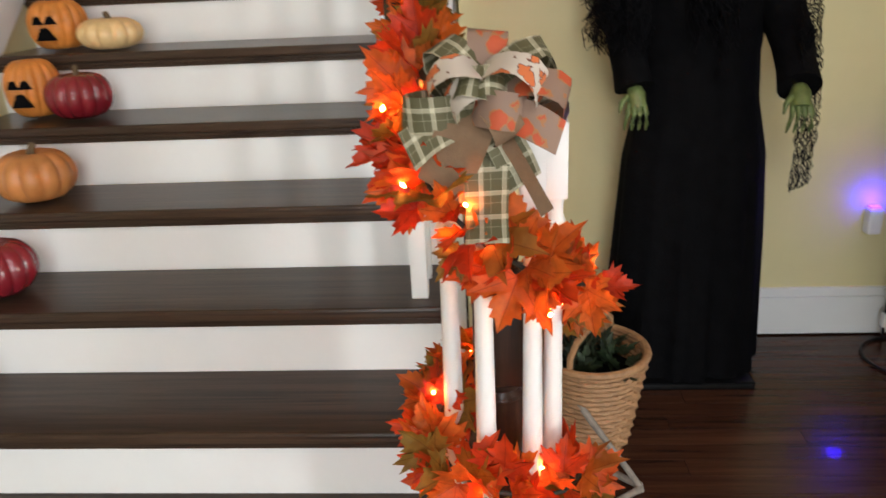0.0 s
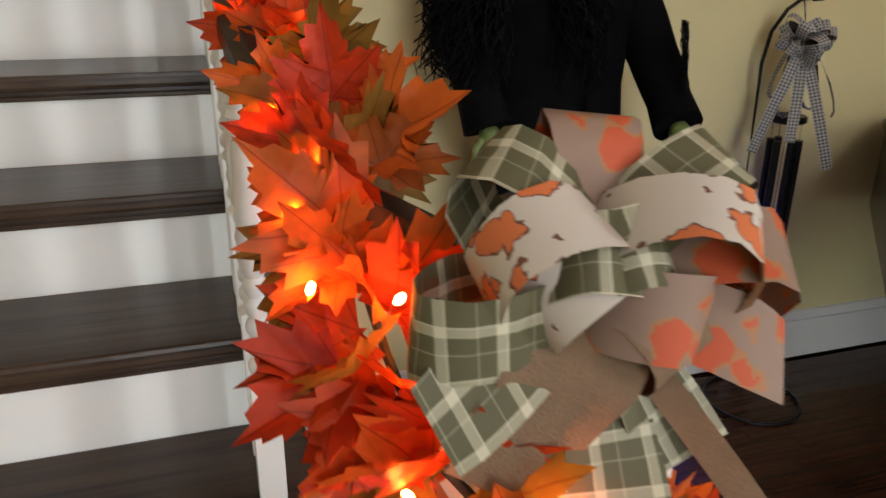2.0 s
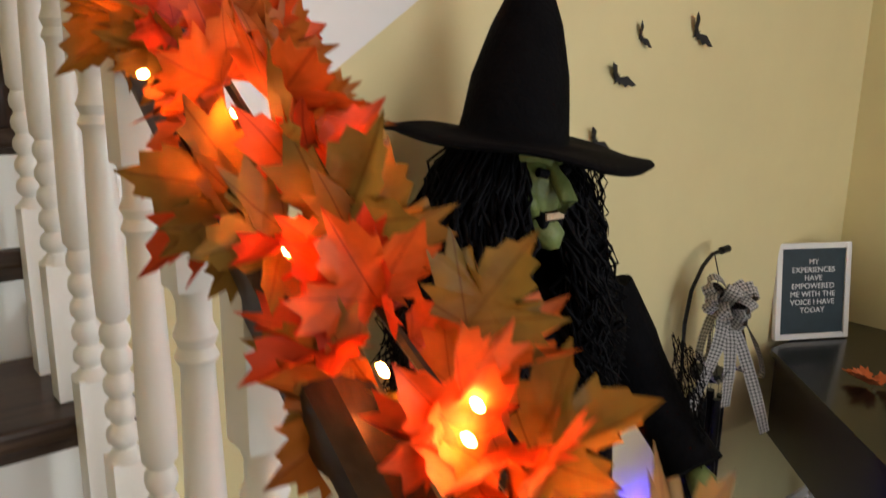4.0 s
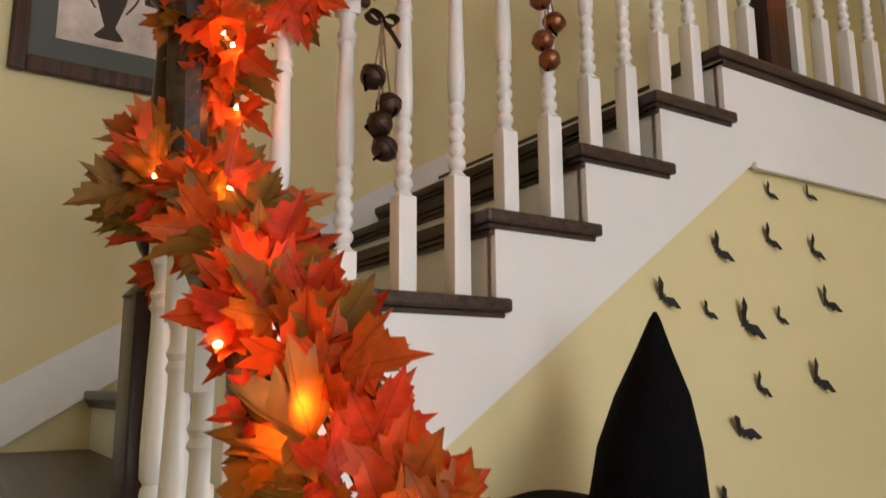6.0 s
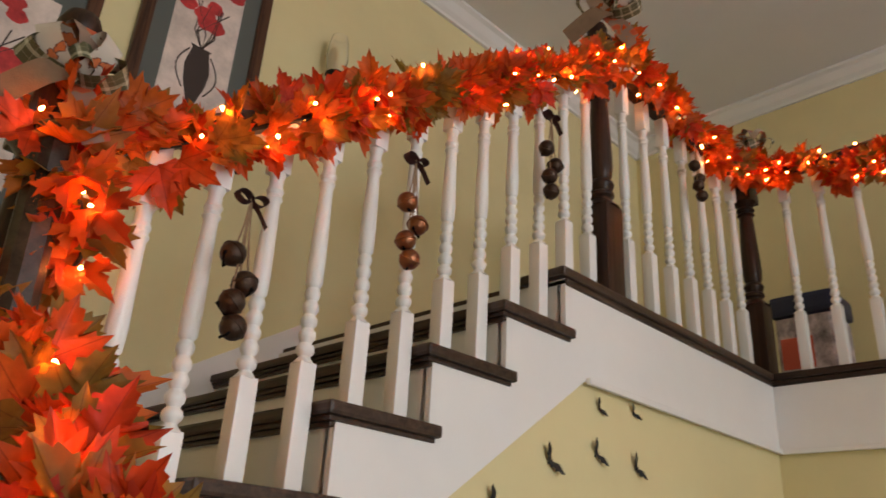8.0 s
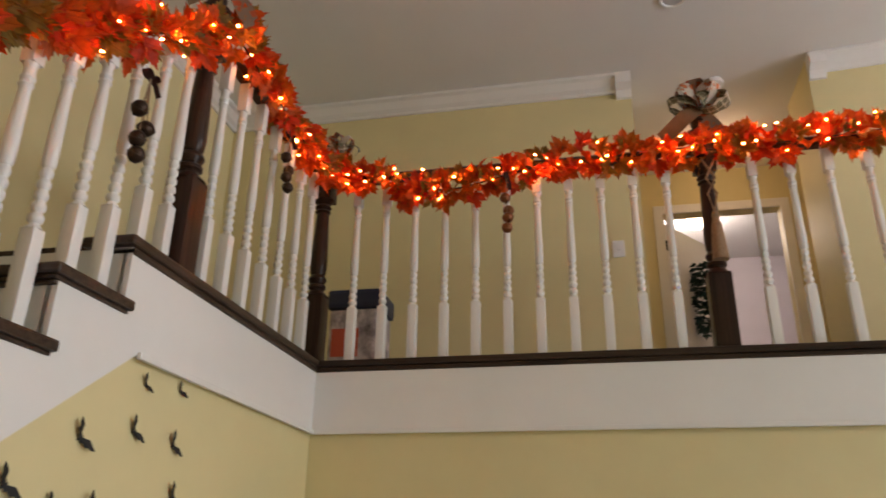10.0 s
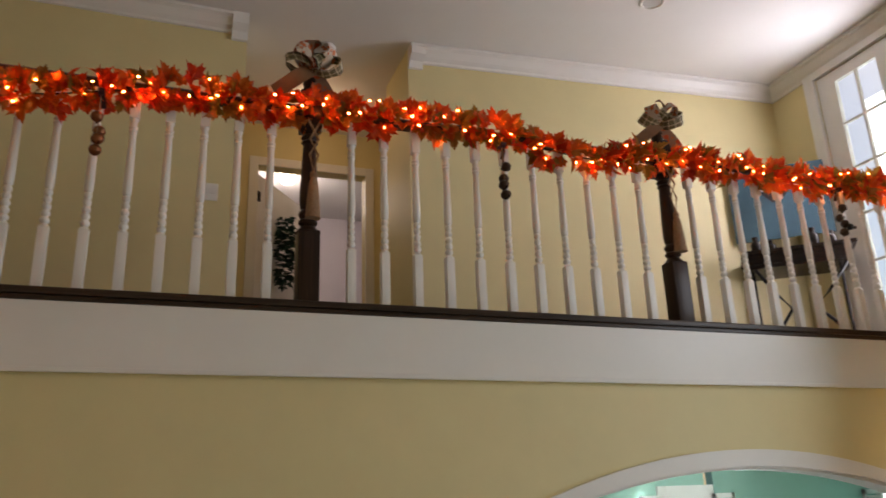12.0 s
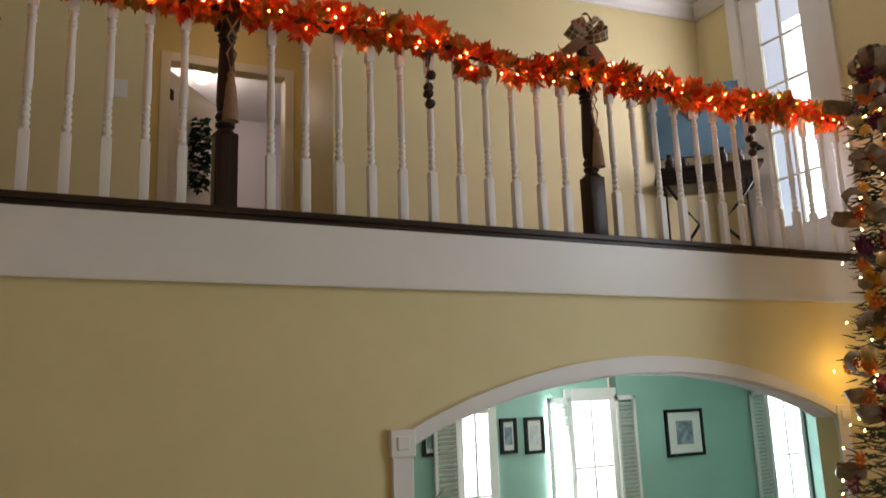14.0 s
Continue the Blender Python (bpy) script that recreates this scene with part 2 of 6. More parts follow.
def box(bm, x0, x1, y0, y1, z0, z1, bevel=0.0, mi=0):
    vs = [bm.verts.new(p) for p in ((x0, y0, z0), (x1, y0, z0), (x1, y1, z0), (x0, y1, z0), (x0, y0, z1), (x1, y0, z1), (x1, y1, z1), (x0, y1, z1))]
    fs = [bm.faces.new([vs[i] for i in q]) for q in ((3, 2, 1, 0), (4, 5, 6, 7), (0, 1, 5, 4), (1, 2, 6, 5), (2, 3, 7, 6), (3, 0, 4, 7))]
    for f in fs:
        f.material_index = mi
    if bevel:
        es = list({e for f in fs for e in f.edges})
        bmesh.ops.bevel(bm, geom=es, offset=bevel, segments=2, affect="EDGES", profile=0.6)


def bx(name, material, parent, *a, bevel=0.0, label=""):
    bm = bmesh.new()
    box(bm, *a, bevel=bevel)
    return part(name, bm, material, parent, label)


def lathe(bm, prof, segs=16, at=(0, 0, 0), axis=None, cap=True, mi=0, wob=None):
    """prof: (radius, height) pairs from the bottom up."""
    rings = []
    q = axis.to_track_quat("Z", "Y").to_matrix() if axis is not None else Matrix.Identity(3)
    for r, z in prof:
        ring = []
        for k in range(segs):
            a = 2 * math.pi * k / segs
            rr = r * (wob(a, z) if wob else 1)
            ring.append(bm.verts.new(Vector(at) + q @ Vector((rr * math.cos(a), rr * math.sin(a), z))))
        rings.append(ring)
    for a, b in zip(rings, rings[1:]):
        for k in range(segs):
            bm.faces.new((a[k], a[(k + 1) % segs], b[(k + 1) % segs], b[k])).material_index = mi
    if cap:
        bm.faces.new(rings[0][::-1]).material_index = mi
        bm.faces.new(rings[-1]).material_index = mi


def tube(bm, pts, r, segs=8, mi=0, closed=False):
    pts = [Vector(p) for p in pts]
    n = len(pts)
    rings = []
    for i, p in enumerate(pts):
        d = (pts[(i + 1) % n] - pts[i - 1]) if closed else (pts[min(i + 1, n - 1)] - pts[max(i - 1, 0)])
        q = d.normalized().to_track_quat("Z", "Y").to_matrix()
        rr = r[i] if isinstance(r, (list, tuple)) else r
        rings.append([bm.verts.new(p + q @ Vector((rr * math.cos(2 * math.pi * k / segs), rr * math.sin(2 * math.pi * k / segs), 0))) for k in range(segs)])
    pairs = list(zip(rings, rings[1:])) + ([(rings[-1], rings[0])] if closed else [])
    for a, b in pairs:
        for k in range(segs):
            bm.faces.new((a[k], a[(k + 1) % segs], b[(k + 1) % segs], b[k])).material_index = mi
    if not closed:
        bm.faces.new(rings[0][::-1]).material_index = mi
        bm.faces.new(rings[-1]).material_index = mi


def prism(bm, outline, origin, u, v, w, mi=0):
    """An outline in the plane of u and v, thick along w."""
    o, u, v, w = Vector(origin), Vector(u), Vector(v), Vector(w)
    a = [bm.verts.new(o + u * x + v * y) for x, y in outline]
    b = [bm.verts.new(o + u * x + v * y + w) for x, y in outline]
    bm.faces.new(a).material_index = mi
    bm.faces.new(b[::-1]).material_index = mi
    for i in range(len(a)):
        j = (i + 1) % len(a)
        bm.faces.new((a[j], a[i], b[i], b[j])).material_index = mi


def strip(bm, pts, across, width, mi=0, taper=1.0):
    """A ribbon along pts; across: its crosswise direction at each point; carries its own measure as UV in metres."""
    uv = bm.loops.layers.uv.verify()
    pts = [Vector(p) for p in pts]
    L, rows = 0.0, []
    for i, p in enumerate(pts):
        if i:
            L += (p - pts[i - 1]).length
        c = Vector(across[i] if isinstance(across, list) else across).normalized() * width / 2 * (taper if i in (0, len(pts) - 1) else 1)
        rows.append((L, bm.verts.new(p - c), bm.verts.new(p), bm.verts.new(p + c)))
    for (l0, a0, m0, b0), (l1, a1, m1, b1) in zip(rows, rows[1:]):
        for q, w in (((a0, m0, m1, a1), (-width / 2, 0)), ((m0, b0, b1, m1), (0, width / 2))):
            f = bm.faces.new(q)
            f.material_index = mi
            f.smooth = True
            for lp, (x, y) in zip(f.loops, ((l0, w[0]), (l0, w[1]), (l1, w[1]), (l1, w[0]))):
                lp[uv].uv = (x + 3.0, y + 3.0)


# ---------------------------------------------------------------- plan
R, G = 0.185, 0.25                 # rise and going of the lower flight
G2 = 0.2625                        # going of the upper flight
YW = 2.03                          # face of the wall and stringer under the upper flight
X1 = -0.253                        # first riser of the upper flight
ZL = 9 * R                         # landing
Z2 = 16 * R                        # upper floor
XB = 2.80                          # face of the wall under the balcony
YB = 3.53                          # wall behind the upper flight
XL = -1.55                         # wall beside the lower flight
YF = -4.30                         # front wall
YU = -4.05                         # front wall of the upstairs hall
XH = 4.40                          # back wall of the upstairs hall
XU = 4.10                          # the same wall at the front corner: it runs slightly askew
ZC = 5.42                          # ceiling
XR = -0.135                        # line of the lower railing
YR = 2.075                         # line of the upper railing
XBR = 2.85                         # line of the balcony railing


def riser_x(j):
    return X1 + (j - 1) * G2


def wall_piece(name, material, *a, label="", category="wall"):
    return tagged(bx(name, material, None, *a), label, category, kind="structure")


# floor of boards
floor = tagged(new("floor"), "dark glossy hardwood floor of narrow boards", "floor", kind="structure")
wall_piece("subfloor", FLOOR, -4.2, 7.2, -8.0, 3.9, -0.2, -0.022, label="plain dark underlay below the floor boards", category="floor")
random.seed(5)
bd = []
for v in range(4):
    bm = bmesh.new()
    box(bm, 0, (0.9, 1.25, 1.6, 2.0)[v], -0.0405, 0.0405, -0.018, 0.0, bevel=0.0012)
    bd.append(part("floor_board", bm, FLOOR, floor))
first, n_near = True, 0
far_boards = bmesh.new()
y = -1.95
row = 0
while y < 2.0:
    x = -1.5 - random.random() * 1.2
    while x < 2.75:
        v = random.randrange(4)
        L = (0.9, 1.25, 1.6, 2.0)[v]
        if y > -0.6 and x + L > 0.0 and n_near < 120:
            again(bd[v], floor, Matrix.Translation((x, y, 0)))
            n_near += 1
        else:
            box(far_boards, x, x + L, y - 0.0405, y + 0.0405, -0.018, 0)
        x += L + 0.0015
    y += 0.0828
for v in range(4):
    bd[v].location = (-1.4 + 0.9 * v * 0.0, -2.05 - 0.085 * v, 0)
tagged(part("floor_boards_far", far_boards, FLOOR, floor), kind="stuff")
bx("floor_sheet", FLOOR, floor, -4.2, 7.2, -8.0, -2.34, -0.02, -0.003)
bx("floor_sheet", FLOOR, floor, 2.75, 7.2, -2.34, 2.0, -0.02, -0.003)

# walls of the entry hall
stair_wall = bmesh.new()
prism(stair_wall, [(-0.06, 0), (XB, 0), (XB, Z2 - 0.30), (1.42, Z2 - 0.30), (-0.06, 1.60)], (0, YW, 0), (1, 0, 0), (0, 0, 1), (0, 0.12, 0))
tagged(part("wall_under_stairs", stair_wall, YELLOW), "pale yellow painted wall under the upper flight of stairs", "wall", kind="structure")


def arch_outline(y0, y1, spring, rise, n=24):
    pts = []
    for k in range(n + 1):
        u = 1 - 2 * k / n
        pts.append(((y0 + y1) / 2 + (y1 - y0) / 2 * u, spring + rise * (0.85 * (1 - u * u) + 0.15 * math.sqrt(max(0.0, 1 - u * u)))))
    return pts


AY0, AY1, ASP, ARI = -3.49, -0.63, 1.93, 0.29
arch = arch_outline(AY0, AY1, ASP, ARI)
bm = bmesh.new()
prism(bm, [(YW + 0.12, 0), (YW + 0.12, Z2 - 0.3), (YF, Z2 - 0.3), (YF, 0), (AY0, 0)] + arch[::-1] + [(AY1, 0)], (XB, 0, 0), (0, 1, 0), (0, 0, 1), (0.14, 0, 0))
tagged(part("wall_arch", bm, YELLOW), "yellow painted wall with a wide arched opening", "wall", kind="structure")
# white casing round the arch
bm = bmesh.new()
outer = arch_outline(AY0 - 0.10, AY1 + 0.10, ASP, ARI + 0.085)
prism(bm, [p for p in arch] + [p for p in outer[::-1]], (XB - 0.022, 0, 0), (0, 1, 0), (0, 0, 1), (0.026, 0, 0))
for ya, yb in ((AY0 - 0.10, AY0), (AY1, AY1 + 0.10)):
    box(bm, XB - 0.022, XB + 0.004, ya, yb, 0, ASP - 0.06, bevel=0.003)
    box(bm, XB - 0.030, XB + 0.004, ya - 0.01, yb + 0.01, ASP - 0.06, ASP + 0.06, bevel=0.004)
    box(bm, XB - 0.036, XB - 0.028, ya + 0.02, yb - 0.02, ASP - 0.03, ASP + 0.03, bevel=0.004)
prism(bm, [p for p in arch] + [(p[0] * 0.985 - 0.03, p[1] - 0.012) for p in arch[::-1]], (XB, 0, 0), (0, 1, 0), (0, 0, 1), (0.14, 0, 0))
tagged(part("arch_trim", bm, WHITE), "white painted wooden casing round the arch with corner blocks", "trim", kind="structure")

wall_piece("wall_back", YELLOW, -1.69, XH + 0.14, YB, YB + 0.14, 0, ZC, label="yellow painted wall beside the upper flight")
wall_piece("wall_left", YELLOW, XL - 0.14, XL, -0.2, YB, 0, ZC, label="yellow painted wall beside the lower flight")
wall_piece("wall_left_front", YELLOW, -4.2, XL - 0.14, -0.34, -0.2, 0, ZC, label="plain yellow wall closing the entry hall")
wall_piece("wall_far_left", YELLOW, -4.34, -4.2, YF, -0.2, 0, ZC, label="plain yellow side wall of the entry hall")
# front wall with openings assumed for the two front area lamps
for a in ((-4.2, -1.05, 0, ZC), (1.25, 2.92, 0, ZC), (-1.05, 1.25, 2.35, 3.25), (-1.05, 1.25, 4.55, ZC), (-1.05, 1.25, 0, 0.35)):
    wall_piece("wall_front", YELLOW, a[0], a[1], YF - 0.14, YF, a[2], a[3], label="plain yellow front wall round assumed openings for daylight")
for a in ((1.25, 2.915, Z2 - 0.28, ZC), (3.635, 4.2, Z2, ZC), (2.915, 3.635, 5.26, ZC)):
    wall_piece("wall_front_upper", YELLOW, a[0], a[1], YU - 0.14, YU, a[2], a[3], label="yellow upstairs wall round the glazed door")

# ceiling and crown
bm = bmesh.new()
box(bm, -4.4, 8.4, YF - 0.2, 3.9, ZC, ZC + 0.2)
tagged(part("ceiling", bm, CEIL), "white painted ceiling over hall and stairs", "ceiling", kind="structure")


def crown(p, q, inward, s=1.0):
    """Crown moulding from p to q, its foot on the wall below the ceiling."""
    p, q, inward = Vector(p), Vector(q), Vector(inward)
    bm = bmesh.new()
    prof = [(0, 0), (0.02 * s, 0), (0.025 * s, 0.018), (0.05 * s, 0.04), (0.08 * s, 0.085), (0.105 * s, 0.10), (0.105 * s, 0.12), (0, 0.12)]
    prism(bm, prof, p, inward, (0, 0, 1), q - p)
    return tagged(part("crown_moulding", bm, WHITE), "white crown moulding between wall and ceiling", "trim", kind="structure")


ZK = ZC - 0.122
crown((1.2, YB, ZK), (XH, YB, ZK), (0, -1, 0))
crown((XL, YB, ZK), (1.2, YB, ZK), (0, -1, 0))
crown((XL, -0.2, ZK), (XL, YB, ZK), (1, 0, 0))
crown((XH, 0.40, ZK), (XH, YB, ZK), (-1, 0, 0))
crown((XU, YU, ZK), (XH, -0.80, ZK), (-1, 0.09, 0))
crown((XU, YU, ZK), (2.0, YU, ZK), (0, 1, 0))

# ---------------------------------------------------------------- upstairs floor and hall
wall_piece("upper_floor", TREAD, riser_x(7) + 0.02, XB + 0.1, YW + 0.02, YB, Z2 - 0.30, Z2 - 0.004, label="dark stained wooden floor at the head of the stairs", category="floor")
wall_piece("upper_hall_floor", TREAD_Y, XB + 0.1, 6.9, YF, YB, Z2 - 0.28, Z2 - 0.004, label="dark stained wooden floor of the upstairs hall", category="floor")


def edge_nosing(name, pts, label):
    """Dark stepped edge trim along a floor edge: front (outward) side given by each box."""
    bm = bmesh.new()
    for b, bev in pts:
        box(bm, *b, bevel=bev)
    return tagged(part(name, bm, TREAD if name.endswith("x") else TREAD_Y), label, "trim", kind="structure")


edge_nosing("balcony_edge_x", [((riser_x(7) - 0.03, XB - 0.03, YW - 0.03, YW + 0.14, Z2 - 0.03, Z2), 0.008), ((riser_x(7), XB - 0.018, YW - 0.018, YW + 0.13, Z2 - 0.052, Z2 - 0.03), 0.005)], "dark stained wooden edge trim of the upper floor")
edge_nosing("balcony_edge_y", [((XB - 0.03, XB + 0.14, YF + 0.02, YW + 0.14, Z2 - 0.03, Z2 + 0.001), 0.008), ((XB - 0.018, XB + 0.13, YF + 0.02, YW + 0.12, Z2 - 0.052, Z2 - 0.03), 0.005)], "dark stained wooden edge trim of the balcony")
wall_piece("balcony_fascia", WHITE, XB - 0.012, XB + 0.1, YF, YW, Z2 - 0.325, Z2 - 0.052, label="white painted fascia board along the balcony edge", category="trim")
bm = bmesh.new()
box(bm, XB - 0.028, XB - 0.012, YF, YW - 0.012, Z2 - 0.332, Z2 - 0.312, bevel=0.004)
box(bm, 1.42, XB - 0.012, YW - 0.028, YW - 0.012, Z2 - 0.332, Z2 - 0.312, bevel=0.004)
tagged(part("fascia_bead", bm, WHITE), "thin white bead along the lower edge of the fascia", "trim", kind="structure")

# hall back wall with its opening into a short corridor
CY0, CY1, CYW = -0.80, 0.40, -1.20
wall_piece("wall_hall_back", YELLOW, XH, XH + 0.14, CY1, YB, Z2, ZC, label="yellow upstairs wall beside the corridor opening")
bm = bmesh.new()
prism(bm, [(XH, CY0), (4.99, CY0), (4.99, CYW - 0.12), (XH + 0.14, CYW - 0.12), (XU + 0.14, YU), (XU, YU)], (0, 0, Z2), (1, 0, 0), (0, 1, 0), (0, 0, ZC - Z2))
tagged(part("wall_hall_back_far", bm, YELLOW), "yellow upstairs wall beyond the corridor opening", "wall", kind="structure")
wall_piece("wall_corridor", YELLOW, XH + 0.14, 6.05, CY1, CY1 + 0.12, Z2, ZC, label="yellow corridor side wall")
wall_piece("wall_corridor_far", YELLOW, 4.99, 6.05, CYW - 0.12, CYW, Z2, ZC, label="yellow corridor side wall warmed by an added light")
XD = 5.95
DY0, DY1, DH = -0.86, 0.12, Z2 + 2.05
for a in ((CYW, DY0, Z2, ZC), (DY1, CY1, Z2, ZC), (DY0, DY1, DH, ZC)):
    wall_piece("wall_corridor_end", YELLOW, XD, XD + 0.12, a[0], a[1], a[2], a[3], label="yellow wall round the bedroom door")
bm = bmesh.new()
for a in ((DY0 - 0.08, DY0, Z2, DH + 0.08), (DY1, DY1 + 0.08, Z2, DH + 0.08), (DY0, DY1, DH, DH + 0.08)):
    box(bm, XD - 0.02, XD, *a, bevel=0.004)
tagged(part("door_1", bm, WHITE), "white painted door casing of the bedroom doorway", "trim", kind="structure")
for a in ((6.07, 8.2, -1.6, -1.5), (6.07, 8.2, 1.1, 1.2), (8.2, 8.3, -1.6, 1.2)):
    wall_piece("wall_bedroom", LILAC, a[0], a[1], a[2], a[3], Z2, ZC, label="pale lilac bedroom wall seen through the doorway")
wall_piece("floor_bedroom", TREAD, 6.07, 8.2, -1.5, 1.1, Z2 - 0.2, Z2, label="dark bedroom floor", category="floor")
# corbels where the crown ends at the corridor opening
for yy, s in ((CY1, 1), (CY0, -1)):
    bm = bmesh.new()
    prism(bm, [(0, 0), (0.03, 0), (0.05, 0.05), (0.10, 0.09), (0.11, 0.17), (0, 0.17)], (XH, yy + s * 0.11 - (0.11 if s > 0 else 0), ZC - 0.172), (-1, 0, 0), (0, 0, 1), (0, 0.11, 0))
    tagged(part("crown_return", bm, WHITE), "white crown moulding return at the corridor opening", "trim", kind="structure")

# open bedroom door with hinges
door = thing("bedroom_door", (XD + 0.12, DY1, Z2), "white panelled bedroom door standing open", "door")
bx("door_leaf", WHITE, door, 0.0, 0.90, -0.02, 0.02, 0.01, 2.01, bevel=0.003)
for z in (0.3, 1.75):
    bx("hinge", BLACK_METAL, door, -0.02, 0.03, -0.035, -0.02, z, z + 0.09, label="dark metal hinge")
door.rotation_euler = (0, 0, radians(-36))

# ---------------------------------------------------------------- the green room behind the arch
wall_piece("wall_green_end", MINT, 6.6, 6.72, -4.75, YW, 0, Z2 - 0.28, label="mint green painted wall of the room behind the arch")
wall_piece("wall_green_side", MINT, XB + 0.14, 6.6, 1.0, 1.12, 0, Z2 - 0.28, label="mint green painted side wall")
wall_piece("wall_green_front", MINT, XB + 0.14, 6.7, -8.0, -7.86, 0, Z2 - 0.28, label="mint green painted wall")
wall_piece("wall_green_bay", MINT, 6.6, 6.72, -8.0, -4.87, 0, Z2 - 0.28, label="mint green painted wall with a framed picture")
wall_piece("wall_green_near", MINT, XB, XB + 0.14, -8.0, YF - 0.14, 0, Z2 - 0.28, label="mint green painted wall beside the arch")
wall_piece("ceiling_green_room", CEIL, XB + 0.14, 6.6, -7.9, 1.0, Z2 - 0.34, Z2 - 0.28, label="white ceiling of the green room", category="ceiling")

# ---------------------------------------------------------------- staircase
stairs = thing("staircase", (0, 0, 0), "dark stained treads and white painted risers of a quarter-turn staircase", "staircase", kind="structure")


def tread_mesh(L, D, along_x, name="tread", sides=(0, 1)):
    """Rounded board with a stepped cove beneath; front edge at 0, depth D inwards; sides: which ends carry a return."""
    bm = bmesh.new()
    if along_x:
        box(bm, 0, L, 0, D, -0.03, 0, bevel=0.008)
        box(bm, 0, L - (0.012 if sides[1] else 0), 0.010, D - 0.005, -0.041, -0.03, bevel=0.003)
        box(bm, 0, L - (0.020 if sides[1] else 0), 0.018, D - 0.010, -0.052, -0.041, bevel=0.003)
    else:
        box(bm, 0, D, 0, L, -0.03, 0, bevel=0.008)
        box(bm, 0.010, D - 0.012, 0.012, L, -0.041, -0.03, bevel=0.003)
        box(bm, 0.018, D - 0.020, 0.020, L, -0.052, -0.041, bevel=0.003)
    return part(name, bm, TREAD if along_x else TREAD_Y, stairs)


XE = -0.06                         # open end of the lower treads
low = tread_mesh(XE - XL, G + 0.035, True)
low.location = (XL, 0, R)
for k in range(2, 9):
    again(low, stairs, Matrix.Translation((XL, (k - 1) * G, k * R)))
# landing
bm = bmesh.new()
box(bm, XL, riser_x(1) + 0.02, 8 * G, YB, ZL - 0.03, ZL, bevel=0.008)
box(bm, riser_x(1) - 0.02, XE, 8 * G, YW + 0.004, ZL - 0.03, ZL - 0.001, bevel=0.006)
box(bm, XL, XE - 0.012, 8 * G + 0.010, YW, ZL - 0.041, ZL - 0.03)
box(bm, XL, XE - 0.02, 8 * G + 0.018, YW, ZL - 0.052, ZL - 0.041)
part("landing", bm, TREAD, stairs)
# risers of the lower flight
rs = bx("riser", WHITE, stairs, XL, XE - 0.02, 0.03, 0.05, 0, R - 0.03)
for k in range(2, 10):
    again(rs, stairs, Matrix.Translation((0, (k - 1) * G, (k - 1) * R)))
# open side of the lower flight
bm = bmesh.new()
pts = [(0.05, 0)]
for k in range(1, 10):
    pts += [((k - 1) * G + 0.05, k * R - 0.031), (k * G + 0.05 if k < 9 else YW - 0.002, k * R - 0.031)]
pts += [(YW - 0.002, 0)]
prism(bm, pts, (XE - 0.03, 0, 0), (0, 1, 0), (0, 0, 1), (0.02, 0, 0))
part("side_panel", bm, WHITE, stairs)
# rounded starting step below the newel cage
bm = bmesh.new()
lathe(bm, [(0.235, R - 0.03), (0.25, R - 0.026), (0.255, R - 0.015), (0.25, R - 0.004), (0.24, R + 0.0006)], 40, (0.059, 0.338, 0))
lathe(bm, [(0.235, R - 0.041), (0.235, R - 0.031)], 40, (0.059, 0.338, 0))
part("starting_step", bm, TREAD, stairs, smooth=True)
bm = bmesh.new()
lathe(bm, [(0.215, 0.001), (0.215, R - 0.041)], 40, (0.059, 0.338, 0))
part("starting_riser", bm, WHITE, stairs, smooth=True)
# upper flight
up = tread_mesh(YB - YW + 0.03, G2 + 0.06, False)
up.location = (riser_x(1) - 0.03, YW - 0.03, ZL + R)
for j in range(2, 7):
    again(up, stairs, Matrix.Translation((riser_x(j) - 0.03, YW - 0.03, ZL + j * R)))
ru = bx("riser", WHITE, stairs, 0.0, 0.02, YW + 0.005, YB, -R, -0.03)
ru.location = (riser_x(1), 0, ZL + R)
for j in range(2, 8):
    again(ru, stairs, Matrix.Translation((riser_x(j), 0, ZL + j * R)))
# stringer with its saw-tooth top and raking lower edge
bm = bmesh.new()
pts = []
for j in range(1, 8):
    zt = ZL + j * R - 0.031
    pts += [(riser_x(j), ZL if j == 1 else ZL + (j - 1) * R - 0.031), (riser_x(j), zt)]
pts += [(XB - 0.013, Z2 - 0.031), (XB - 0.013, Z2 - 0.32), (1.42, Z2 - 0.32)]
xs = -0.058
pts += [(xs, Z2 - 0.32 - R / G2 * (1.42 - xs)), (xs, ZL - 0.0), ]
prism(bm, pts, (0, YW - 0.012, 0), (1, 0, 0), (0, 0, 1), (0, 0.03, 0))
part("stringer", bm, WHITE, stairs)
# skirting boards on the walls
bm = bmesh.new()
sl = R / G2
xa, xb = XL, 1.42
prism(bm, [(xa, ZL), (X1 - 0.30, ZL), (xb, Z2 - 0.02), (xb, Z2 + 0.13), (X1 - 0.36, ZL + 0.17), (xa, ZL + 0.17)], (0, YB - 0.018, 0), (1, 0, 0), (0, 0, 1), (0, 0.018, 0))
tagged(part("baseboard_stairs", bm, WHITE), "white skirting board raking up the wall beside the stairs", "trim", kind="structure")
bm = bmesh.new()
prism(bm, [(-0.05, 0), (8 * G, ZL), (YB - 0.02, ZL), (YB - 0.02, ZL + 0.17), (8 * G - 0.08, ZL + 0.20), (-0.05, 0.34)], (XL, 0, 0), (0, 1, 0), (0, 0, 1), (0.018, 0, 0))
tagged(part("baseboard_stairs_left", bm, WHITE), "white skirting board raking up beside the lower flight", "trim", kind="structure")


